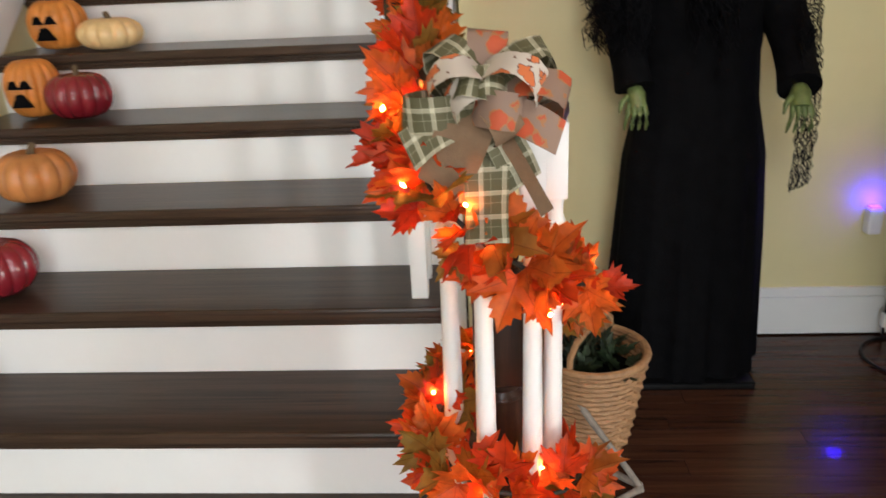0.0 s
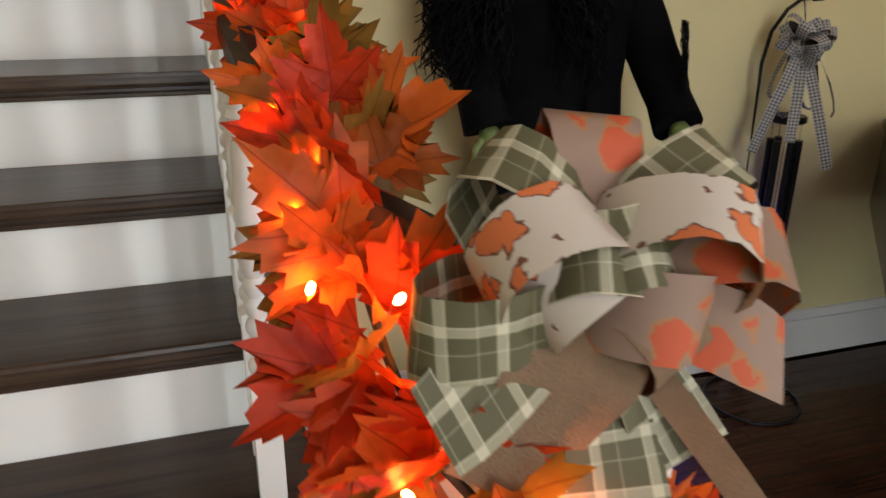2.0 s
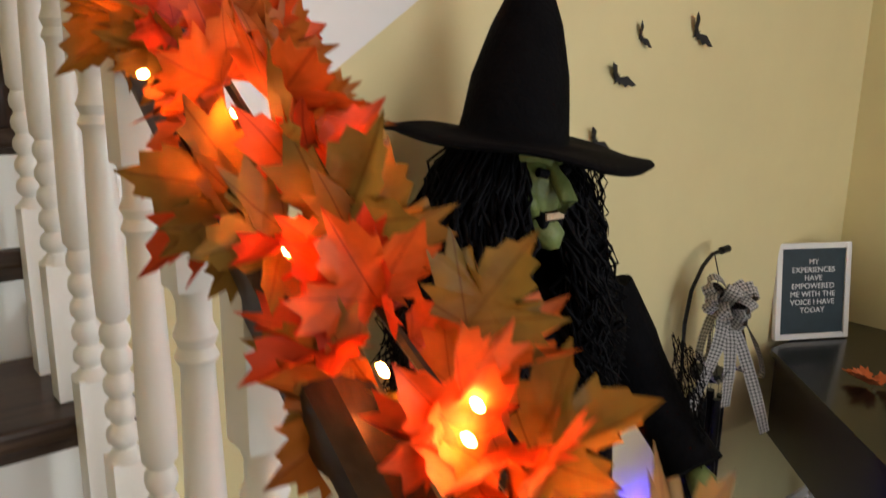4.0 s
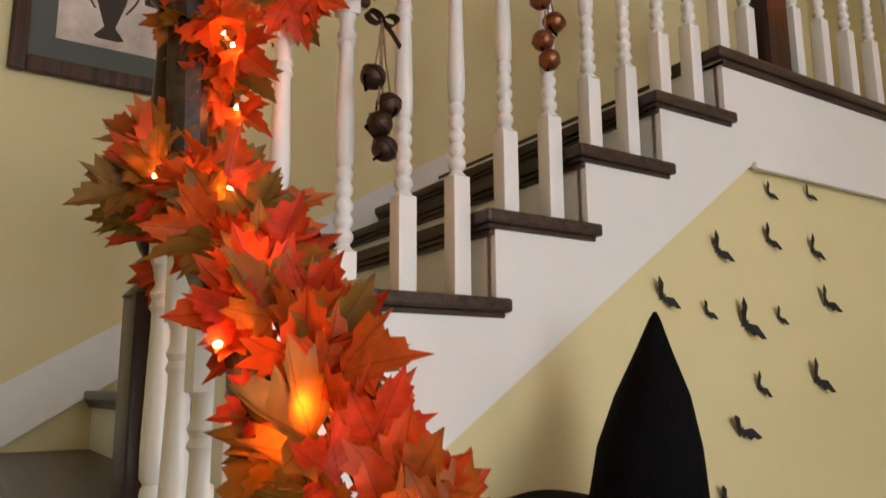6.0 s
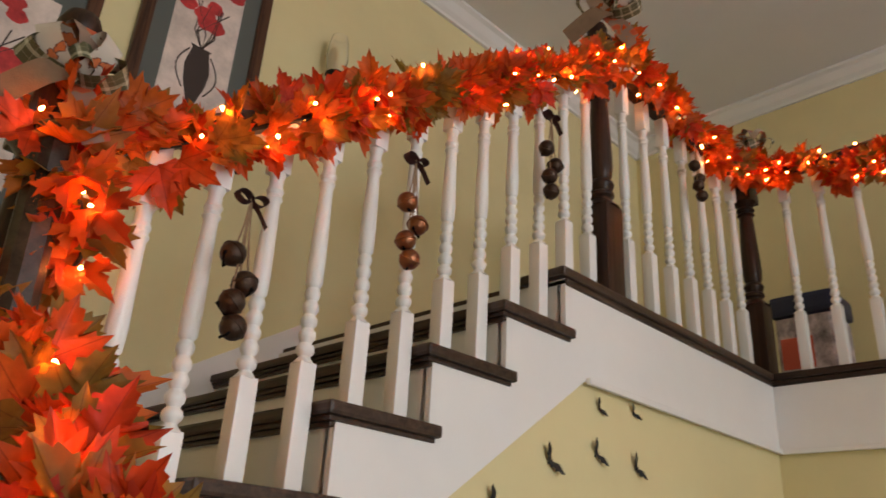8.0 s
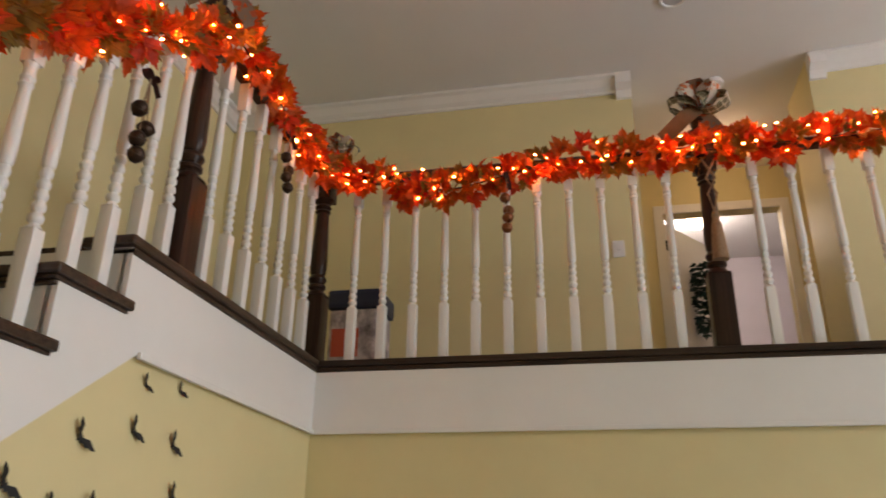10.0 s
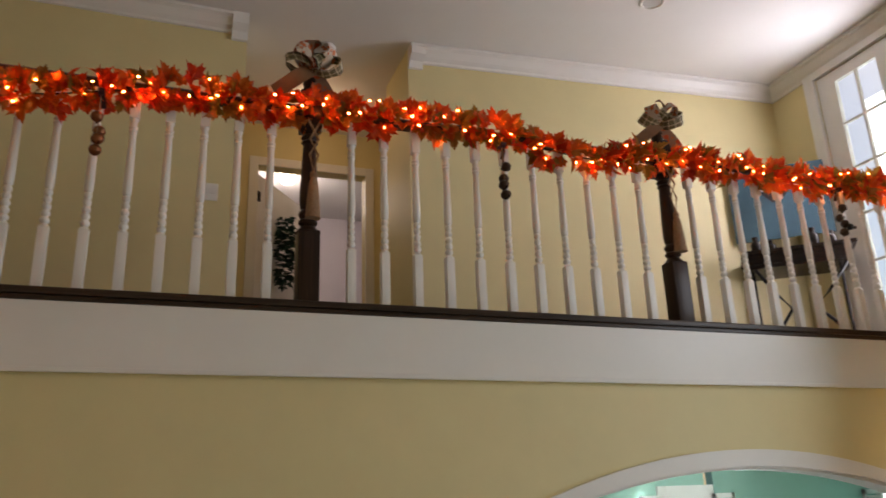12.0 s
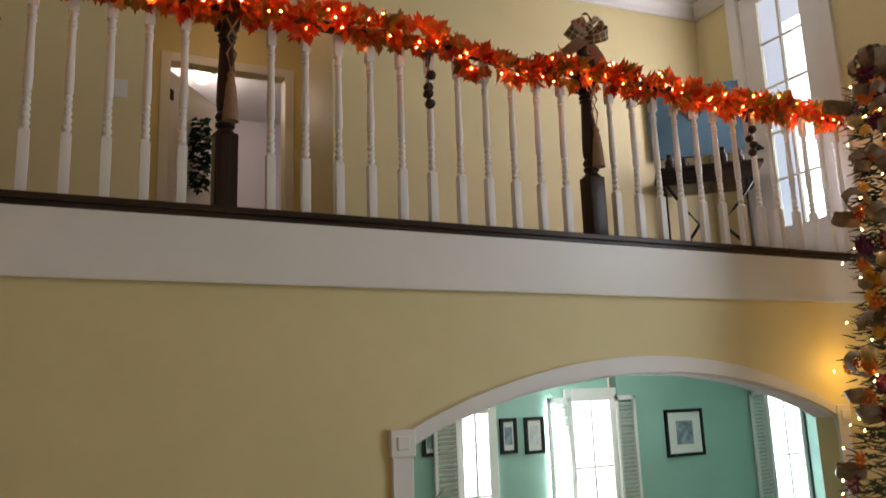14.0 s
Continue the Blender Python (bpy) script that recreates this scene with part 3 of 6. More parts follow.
def baseboard(name, a, b):
    bm = bmesh.new()
    x0, x1, y0, y1 = a
    box(bm, x0, x1, y0, y1, 0, 0.165, bevel=0.002)
    x0, x1, y0, y1 = b
    box(bm, x0, x1, y0, y1, 0.165, 0.205, bevel=0.006)
    return tagged(part(name, bm, WHITE), "tall white baseboard along the foot of the wall", "trim", kind="structure")


baseboard("baseboard", (-0.04, XB - 0.02, YW - 0.02, YW + 0.01), (-0.04, XB - 0.014, YW - 0.014, YW + 0.01))
baseboard("baseboard_arch_wall", (XB - 0.02, XB + 0.01, AY1 + 0.102, YW - 0.021), (XB - 0.014, XB + 0.01, AY1 + 0.102, YW - 0.021))

# ---------------------------------------------------------------- railings
BAL = {}


def baluster_mesh(L, base):
    """Turned white baluster of length L with a square foot of height base."""
    key = (round(L, 3), round(base, 3))
    if key in BAL:
        return BAL[key]
    bm = bmesh.new()
    h = 0.0205
    box(bm, -h, h, -h, h, 0, base, bevel=0.003)
    lathe(bm, [(h * 1.2, base - 0.003), (0.0125, base + 0.012)], 12)
    top = L - 0.13
    T = top - base
    prof = [(0.013, base + 0.010)]
    z = base + 0.014
    for r in (0.020, 0.019, 0.0185, 0.018, 0.0175):
        prof += [(0.0125, z), (r * 0.93, z + 0.007), (r, z + 0.014), (r * 0.93, z + 0.021), (0.0125, z + 0.028)]
        z += 0.031
    prof += [(0.0185, z + 0.006), (0.0195, z + 0.05), (0.0165, z + 0.55 * (top - z)), (0.0150, top - 0.085), (0.0150, top - 0.07), (0.0195, top - 0.062), (0.0155, top - 0.052), (0.0195, top - 0.042), (0.0150, top - 0.030), (0.0150, top - 0.012), (h, top + 0.004)]
    lathe(bm, prof, 14)
    box(bm, -h, h, -h, h, top, L, bevel=0.003)
    ob = part("baluster", bm, WHITE, None, smooth=True)
    BAL[key] = ob
    return ob


def place_baluster(parent, x, y, z0, z1, base):
    key = (round(z1 - z0, 3), round(base, 3))
    fresh = key not in BAL
    ob = baluster_mesh(z1 - z0, base)
    if fresh:
        ob.parent = parent
        ob.location = (x, y, z0)
        return ob
    return again(ob, parent, Matrix.Translation((x, y, z0)))


def newel_mesh(H, name="newel_post", label="dark stained turned newel post"):
    bm = bmesh.new()
    h = 0.050
    box(bm, -h, h, -h, h, 0, 0.34, bevel=0.006)
    lathe(bm, [(h * 1.2, 0.335), (0.033, 0.365), (0.033, 0.372), (0.043, 0.380), (0.043, 0.392), (0.033, 0.400), (0.040, 0.412), (0.045, 0.425), (0.040, 0.438), (0.032, 0.446), (0.038, 0.46), (0.042, 0.50), (0.040, 0.58), (0.033, H - 0.34), (0.031, H - 0.30), (0.040, H - 0.29), (0.032, H - 0.28), (0.042, H - 0.265), (0.033, H - 0.25), (0.04, H - 0.24), (h * 1.1, H - 0.225)], 20)
    box(bm, -h, h, -h, h, H - 0.228, H - 0.04, bevel=0.006)
    lathe(bm, [(0.046, H - 0.045), (0.058, H - 0.035), (0.058, H - 0.02), (0.03, H - 0.01), (0.036, H + 0.015), (0.04, H + 0.03), (0.03, H + 0.055), (0.005, H + 0.065)], 20)
    return bm


def handrail(name, pts, parent):
    """Moulded dark rail along pts."""
    bm = bmesh.new()
    prof = [(-0.020, -0.028), (0.020, -0.028), (0.020, -0.018), (0.026, -0.004), (0.025, 0.012), (0.012, 0.024), (-0.012, 0.024), (-0.025, 0.012), (-0.026, -0.004), (-0.020, -0.018)]
    rings = []
    pts = [Vector(p) for p in pts]
    for i, p in enumerate(pts):
        d = (pts[min(i + 1, len(pts) - 1)] - pts[max(i - 1, 0)]).normalized()
        side = d.cross(Vector((0, 0, 1))).normalized()
        upv = side.cross(d)
        rings.append([bm.verts.new(p + side * a + upv * b) for a, b in prof])
    for a, b in zip(rings, rings[1:]):
        for k in range(len(prof)):
            bm.faces.new((a[k], a[(k + 1) % len(prof)], b[(k + 1) % len(prof)], b[k]))
    bm.faces.new(rings[0][::-1])
    bm.faces.new(rings[-1])
    return part(name, bm, TREAD_Y, parent, "dark stained moulded handrail", smooth=True)


def low_rail(y):
    return R + R / G * y + 0.75


def up_rail(x):
    return ZL + R + (x - X1) * R / G2 + 0.755


lower_railing = thing("lower_railing", (0, 0, 0), "white turned balusters under a dark handrail with a scrolled end", "railing")
CX, CY, DZ = 0.059, 0.338, 0.04     # middle of the scrolled end, and how far its rail lies above the slope's foot
ZV = low_rail(0.43) + DZ
handrail("handrail", [(XR, 2.0, low_rail(1.98)), (XR, 1.2, low_rail(1.2)), (XR, 0.8, low_rail(0.8)), (XR + 0.002, 0.66, low_rail(0.67) + 0.012), (XR + 0.02, 0.54, low_rail(0.56) + 0.03), (XR + 0.055, 0.43, ZV + 0.03), (CX - 0.07, CY - 0.02, ZV + 0.008), (CX - 0.045, CY - 0.075, ZV)] + [(CX + a, CY + b, ZV) for a, b in ((-0.005, -0.098), (0.055, -0.08), (0.09, -0.02), (0.08, 0.06), (0.025, 0.10), (-0.025, 0.07), (-0.035, 0.01))], lower_railing)
for k in range(4, 9):
    for n, dy in enumerate((0.075, 0.20)):
        yy = (k - 1) * G + dy
        place_baluster(lower_railing, XR, yy, k * R, round(k * R + (low_rail(dy) - R) - 0.027 + 0.0, 4), 0.20 if n == 0 else 0.26)
zt = ZV
for k in range(6):
    a = radians(200 + 52 * k)
    place_baluster(lower_railing, CX + 0.095 * math.cos(a), CY + 0.098 * math.sin(a), R, round(zt - 0.02, 3), 0.20)
bm = newel_mesh(0.84)
nw = part("newel_post", bm, NEWEL, lower_railing, "dark turned post inside the baluster cage", smooth=True)
nw.location = (CX, CY, R)

bm = bmesh.new()
prism(bm, [(-0.030, -0.024), (0.030, -0.024), (0.033, -0.006), (0.026, 0.016), (0.012, 0.026), (-0.012, 0.026), (-0.026, 0.016), (-0.033, -0.006)], (-0.105, 1.972, 2.385), (1, 0, 0), (0, -1, 0), (-0.012, 0, 0.33))
part("gooseneck", bm, TREAD_Y, lower_railing, "dark upright rail end beside the newel")

upper_railing = thing("upper_railing", (0, 0, 0), "white turned balusters and dark newels up the upper flight", "railing")
bm = newel_mesh(1.08)
n1 = part("newel_post", bm, NEWEL, upper_railing, "dark turned newel post on the first step", smooth=True)
n1.location = (XR + 0.02, 2.05, ZL + R)
XT = 1.62
handrail("handrail", [(XR + 0.04, YR, up_rail(XR + 0.04)), (1.30, YR, up_rail(1.30)), (1.42, YR, up_rail(1.42) + 0.01), (1.50, YR, up_rail(1.5) + 0.05), (XT, YR, Z2 + 0.96)], upper_railing)
for j in range(1, 7):
    for n, dx in enumerate((0.075, 0.206)):
        if j == 1 and n == 0:
            continue
        xx = riser_x(j) + dx
        place_baluster(upper_railing, xx, YR, ZL + j * R, round(ZL + j * R + 0.755 + dx * R / G2 - 0.027, 4), 0.20 if n == 0 else 0.26)
for xx in (riser_x(7) + 0.075, riser_x(7) + 0.206):
    place_baluster(upper_railing, xx, YR, Z2, round(up_rail(xx) - 0.0 , 3), 0.20)
n2 = part("newel_post", newel_mesh(1.08), NEWEL, upper_railing, "dark turned newel post at the stair head", smooth=True)
n2.location = (XT, YR, Z2)

balcony_railing = thing("balcony_railing", (0, 0, 0), "white turned balusters and dark newels along the balcony", "railing")
NB = [(XBR, YR, Z2), (XBR, 0.21, Z2), (XBR, -1.80, Z2)]
for p in NB:
    o = again(n2, balcony_railing, Matrix.Translation(p))
ZRB = Z2 + 0.96
handrail("handrail", [(XT, YR, ZRB), (XBR, YR, ZRB)], balcony_railing)
handrail("handrail", [(XBR, YR, ZRB), (XBR, 0, ZRB), (XBR, -2, ZRB), (XBR, YF + 0.02, ZRB)], balcony_railing)


def fill(parent, p, q, n, first=1.0, last=1.0):
    """n balusters from p to q; first and last: the end gaps, in spacings."""
    for k in range(n):
        f = (k + first) / (n - 1 + first + last)
        place_baluster(parent, p[0] + (q[0] - p[0]) * f, p[1] + (q[1] - p[1]) * f, Z2, round(ZRB - 0.027, 3), 0.27)


fill(balcony_railing, (XT, YR), (XBR, YR), 7)
fill(balcony_railing, (XBR, YR), (XBR, 0.21), 11, 1.25, 1.2)
fill(balcony_railing, (XBR, 0.21), (XBR, -1.80), 11, 1.25, 1.1)
fill(balcony_railing, (XBR, -1.80), (XBR, -4.09), 13)

# ---------------------------------------------------------------- garlands of silk maple leaves
HALF = [(0.05, 0.04), (0.28, -0.06), (0.33, 0.05), (0.50, 0.08), (0.42, 0.19), (0.62, 0.34), (0.50, 0.38), (0.60, 0.58), (0.42, 0.50), (0.36, 0.56), (0.22, 0.44), (0.26, 0.66), (0.17, 0.66), (0.16, 0.80), (0.08, 0.80)]


def leaf_bm(bm, m, seed, two_step=True):
    rnd = random.Random(seed)
    fold, curl, twist = rnd.uniform(0.12, 0.4), rnd.uniform(-0.45, 0.25), rnd.uniform(-0.3, 0.3)
    jit = lambda: rnd.uniform(-0.025, 0.025)

    def lift(x, y):
        a, r = math.atan2(abs(x), y - 0.06), math.hypot(x, y - 0.06)
        ripple = 0.05 * math.cos(a / 0.41 * math.pi) * min(1.0, r * 2)
        return Vector((x, y, fold * abs(x) - ripple + curl * r * r + twist * x * y))

    for side in (1, -1):
        pts = [(side * x + jit(), y + jit()) for x, y in HALF] + [(0.0, 1.0)]
        rib = [bm.verts.new(m @ lift(0, y)) for y in (0.0, 0.3, 0.55)]
        ring = [bm.verts.new(m @ lift(x, y)) for x, y in pts]
        mids = []
        for i, (x, y) in enumerate(pts):
            cy = 0.3 if i < 10 else (0.42 if i == 10 else 0.55)
            mids.append(bm.verts.new(m @ lift(x * 0.5, cy + (y - cy) * 0.5)))

        def tri(*q):
            f = bm.faces.new(q if side > 0 else q[::-1])
            f.smooth = True

        for i in range(len(ring) - 1):
            c = rib[1] if i < 10 else rib[2]
            tri(c, mids[i], mids[i + 1])
            tri(mids[i], ring[i], ring[i + 1], mids[i + 1])
        tri(rib[1], mids[10], rib[2])
        tri(rib[0], ring[0], mids[0], rib[1])
        tri(rib[2], mids[-1], ring[-1])


def leaf_template(seed):
    bm = bmesh.new()
    leaf_bm(bm, Matrix.Identity(4), seed)
    bmesh.ops.remove_doubles(bm, verts=bm.verts, dist=0.0005)
    bmesh.ops.recalc_face_normals(bm, faces=bm.faces)
    me = bpy.data.meshes.new("leaf")
    bm.to_mesh(me)
    bm.free()
    me.materials.append(LEAF)
    return me


LEAVES = [leaf_template(s) for s in range(9)]
bm = bmesh.new()
bmesh.ops.create_icosphere(bm, subdivisions=2, radius=0.0030)
for v in bm.verts:
    v.co.z *= 1.7
BULB_ME = bpy.data.meshes.new("bulb")
bm.to_mesh(BULB_ME)
bm.free()
BULB_ME.materials.append(BULB)


def resample(pts, step):
    pts = [Vector(p) for p in pts]
    dense = []
    for i in range(len(pts) - 1):
        p0, p1, p2, p3 = pts[max(i - 1, 0)], pts[i], pts[i + 1], pts[min(i + 2, len(pts) - 1)]
        n = max(2, int((p2 - p1).length / 0.01))
        for k in range(n):
            t = k / n
            dense.append(0.5 * ((2 * p1) + (p2 - p0) * t + (2 * p0 - 5 * p1 + 4 * p2 - p3) * t * t + (3 * p1 - p0 - 3 * p2 + p3) * t ** 3))
    dense.append(pts[-1])
    out, acc = [dense[0]], 0.0
    for a, b in zip(dense, dense[1:]):
        acc += (b - a).length
        if acc >= step:
            out.append(b)
            acc = 0.0
    return out


def garland(name, path, label, per_m, size, thick, bulb_step, toward, seed, most=330, droop=0.0):
    """Leaves radiate from a wire along the path, more of them on the side named by toward."""
    rnd = random.Random(seed)
    g = thing(name, path[0], label, "garland")
    base = Vector(path[0])
    pts = resample(path, 0.02)
    bm = bmesh.new()
    tube(bm, [p - base for p in pts[::2]], 0.004, 6)
    part("wire", bm, WIRE, g, "green wire stem")
    n = int(per_m * 0.02 * len(pts))
    extra = bmesh.new()
    many = 0
    toward = Vector(toward).normalized()
    for i in range(n):
        k = min(len(pts) - 1, int((i + rnd.random()) * len(pts) / n))
        p = pts[k]
        d = (pts[min(k + 2, len(pts) - 1)] - pts[max(k - 2, 0)]).normalized()
        while True:
            r = Vector((rnd.gauss(0, 1), rnd.gauss(0, 1), rnd.gauss(0, 1)))
            r = (r - d * r.dot(d)).normalized()
            if r.dot(toward) > -0.55 + 0.5 * rnd.random():
                break
        out = (r + d * rnd.uniform(-0.7, 0.9) + Vector((0, 0, -droop)) ).normalized()
        face = (r * 0.6 + toward * rnd.uniform(0.3, 1.3) + Vector((rnd.uniform(-0.5, 0.5), rnd.uniform(-0.5, 0.5), rnd.uniform(-0.2, 0.6))))
        side = out.cross(face)
        if side.length < 0.05:
            continue
        side.normalize()
        face = side.cross(out)
        s = size * rnd.uniform(0.72, 1.25)
        o = p + r * thick * rnd.uniform(0.0, 1.0) - base
        m = Matrix(((side.x, out.x, face.x, 0), (side.y, out.y, face.y, 0), (side.z, out.z, face.z, 0), (0, 0, 0, 1)))
        m = Matrix.Translation(o) @ m @ Matrix.Diagonal((s * rnd.uniform(0.9, 1.1), s, s, 1))
        if many < most:
            ob = new("leaf", LEAVES[rnd.randrange(9)])
            ob.parent = g
            ob.matrix_basis = m
            many += 1
        else:
            leaf_bm(extra, m, rnd.randrange(1000))
    if len(extra.verts):
        tagged(part("leaves_further", extra, LEAF, g), kind="stuff")
    else:
        extra.free()
    acc = 0.0
    for a, b in zip(pts, pts[1:]):
        acc += (b - a).length
        if acc > bulb_step:
            acc = rnd.uniform(-0.3, 0.3) * bulb_step
            d = Vector((rnd.gauss(0, 1), rnd.gauss(0, 1), rnd.gauss(0, 1))).normalized() + toward * 0.9
            ob = new("bulb", BULB_ME)
            ob.parent = g
            ob.matrix_basis = Matrix.Translation(b + d.normalized() * thick * rnd.uniform(1.15, 2.0) - base) @ pose(0, 0, 0, rnd.uniform(0, 180), rnd.uniform(0, 180), 0)
    return g


low_path = [(0.205, 0.300, 0.60), (0.155, 0.205, 0.63), (0.060, 0.180, 0.65), (-0.030, 0.205, 0.68), (-0.062, 0.285, 0.71), (-0.025, 0.410, 0.75), (0.060, 0.460, 0.84), (0.150, 0.430, 0.92), (0.205, 0.338, 0.98), (0.185, 0.240, 1.02), (0.110, 0.195, 1.06), (0.020, 0.205, 1.12), (-0.051, 0.245, 1.19), (-0.080, 0.310, 1.27), (-0.080, 0.388, 1.34)]
low_path += [(XR + 0.02 + 0.05 * min(1.0, max(0.0, (1.25 - y) / 0.45)), y, low_rail(y) + 0.045) for y in (0.56, 0.68, 0.82, 1.0, 1.2, 1.4, 1.6, 1.72, 1.80)] + [(-0.085, 1.90, 2.30), (-0.125, 1.94, 2.26), (-0.148, 1.96, 2.32), (-0.14, 2.02, 2.42), (-0.09, 2.12, 2.48), (-0.03, 2.03, 2.50), (-0.04, 1.97, 2.56), (-0.10, 1.93, 2.64)]
garland("leaf_garland", low_path, "orange silk maple leaf garland with fairy lights on the lower handrail", 104, 0.084, 0.036, 0.042, (-0.35, -0.8, 0.25), 3)
up_path = [(-0.07, 1.99, 2.62), (-0.13, 1.98, 2.72), (-0.08, 2.0, 2.77)] + [(x, YR - 0.035, up_rail(x) - 0.035) for x in (0.05, 0.2, 0.4, 0.6, 0.8, 1.0, 1.2, 1.35, 1.48)] + [(XT - 0.02, YR - 0.06, Z2 + 0.93)]
garland("leaf_garland", up_path, "orange silk maple leaf garland with fairy lights on the upper handrail", 120, 0.088, 0.046, 0.038, (-0.45, -0.85, -0.1), 4)
bal_path = [(XT + 0.03, YR - 0.06, 3.96), (1.95, YR - 0.05, 3.95), (2.3, YR - 0.05, 3.93), (2.6, YR - 0.05, 3.90), (2.79, 1.95, 3.93), (2.80, 1.75, 3.87), (2.80, 1.43, 3.80), (2.80, 1.1, 3.86), (2.80, 0.8, 3.91), (2.80, 0.2, 3.90), (2.80, -0.3, 3.91), (2.80, -0.67, 3.93), (2.80, -1.0, 3.87), (2.80, -1.3, 3.84), (2.80, -1.6, 3.88), (2.80, -1.85, 3.89), (2.80, -2.1, 3.90), (2.80, -2.6, 3.88), (2.80, -3.1, 3.89), (2.80, -3.6, 3.90), (2.80, -4.0, 3.93)]
garland("leaf_garland", bal_path, "orange silk maple leaf garland with fairy lights along the balcony rail", 108, 0.092, 0.052, 0.036, (-0.9, -0.1, -0.2), 5)

# ---------------------------------------------------------------- ribbon bows


def loop_pts(c, d, up, length, height, n=14):
    """A teardrop loop from the centre c out along d and back."""
    c, d, up = Vector(c), Vector(d).normalized(), Vector(up).normalized()
    return [c + d * length * (1 - math.cos(2 * math.pi * k / n)) / 2 + up * height * math.sin(2 * math.pi * k / n) for k in range(n + 1)]


def bow(name, place, label, loops, tails, face, mats, parent=None):
    """loops: (angle in the bow's plane, lean forward, length, height, width, material index); tails: (angle, length, width, material index)."""
    b = thing(name, place, label, "bow")
    face = Vector(face).normalized()
    right = Vector((0, 0, 1)).cross(face).normalized()
    upv = face.cross(right)
    for a, lean, L, h, w, mi, *fixed in loops:
        d = (right * math.cos(radians(a)) + upv * math.sin(radians(a))) * math.cos(radians(lean)) + face * math.sin(radians(lean))
        perp = (-right * math.sin(radians(a)) + upv * math.cos(radians(a)))
        rnd = random.Random(int(a * 7 + L * 1000))
        phi = radians(fixed[0] if fixed else rnd.choice((-62, -45, 40, 58, 70)))
        nrm = d.cross(perp).normalized()
        perp, nrm = perp * math.cos(phi) + nrm * math.sin(phi), nrm * math.cos(phi) - perp * math.sin(phi)
        bm = bmesh.new()
        pp = loop_pts((0, 0, 0), d, nrm, L, h)
        tw = [(perp + nrm * rnd.uniform(-0.15, 0.15) + d * 0.12 * math.sin(k)) for k in range(len(pp))]
        strip(bm, pp, tw, w)
        part("loop", bm, mats[mi], b)
    for a, L, w, mi in tails:
        d = right * math.cos(radians(a)) + upv * math.sin(radians(a))
        perp = -right * math.sin(radians(a)) + upv * math.cos(radians(a))
        bm = bmesh.new()
        n = 8
        strip(bm, [d * L * k / n + face * (0.035 * min(1.0, 3.0 * k / n) + 0.02 * math.sin(3.0 * k / n + a)) + Vector((0, 0, -0.02)) * (k / n) ** 2 for k in range(n + 1)], [perp + face * 0.35 * math.sin(0.6 * k + a) for k in range(n + 1)], w)
        part("tail", bm, mats[mi], b)
    bm = bmesh.new()
    bmesh.ops.create_icosphere(bm, subdivisions=2, radius=0.016)
    part("knot", bm, mats[0], b)
    return b


MB = [PLAID, PUMPKIN_PRINT, LEAF_PRINT, BURLAP]
bow("ribbon_bow", (0.040, 0.235, 1.315), "large ribbon bow of green plaid, pumpkin print and tan burlap",
    [(188, 20, 0.126, 0.034, 0.057, 0, -20), (150, 45, 0.104, 0.044, 0.050, 1, 62), (128, 15, 0.117, 0.036, 0.053, 0, 35), (88, 8, 0.113, 0.022, 0.061, 2, 8), (42, 12, 0.126, 0.034, 0.055, 0, -30), (26, 42, 0.117, 0.046, 0.050, 1, -58), (6, 18, 0.131, 0.040, 0.057, 2, -35), (-18, 50, 0.083, 0.036, 0.055, 2, 12), (58, 62, 0.077, 0.030, 0.050, 0, -55), (122, 64, 0.077, 0.030, 0.050, 0, 58), (168, 62, 0.072, 0.034, 0.048, 1, 50), (-45, 40, 0.081, 0.030, 0.050, 3, -20)],
    [(206, 0.12, 0.062, 0), (240, 0.125, 0.084, 3), (274, 0.185, 0.070, 0), (304, 0.115, 0.060, 0), (306, 0.17, 0.022, 3), (345, 0.12, 0.054, 2)], (-0.12, -0.9, 0.30), MB)


def newel_bow(place, face, s=1.0):
    return bow("ribbon_bow", place, "small plaid and print ribbon bow on a newel post",
               [(170, 20, 0.11 * s, 0.03 * s, 0.055 * s, 0), (135, 30, 0.11 * s, 0.03 * s, 0.055 * s, 1), (95, 10, 0.11 * s, 0.03 * s, 0.055 * s, 2), (55, 25, 0.11 * s, 0.03 * s, 0.055 * s, 1), (15, 20, 0.11 * s, 0.03 * s, 0.055 * s, 0), (75, 55, 0.07 * s, 0.025 * s, 0.05 * s, 0)],
               [(215, 0.16 * s, 0.055 * s, 3), (300, 0.15 * s, 0.055 * s, 2)], face, MB)


newel_bow((-0.125, 1.97, 2.815), (-0.2, -0.95, -0.1), 0.8)
newel_bow((XT, YR - 0.05, 4.13), (-0.7, -0.7, -0.1), 1.2)
newel_bow((XBR - 0.04, 2.0, 4.06), (-0.9, -0.4, -0.1), 1.0)
newel_bow((XBR - 0.03, 0.21, 4.13), (-1, 0, -0.2), 1.35)
newel_bow((XBR - 0.03, -1.80, 4.13), (-1, 0.2, -0.2), 1.25)

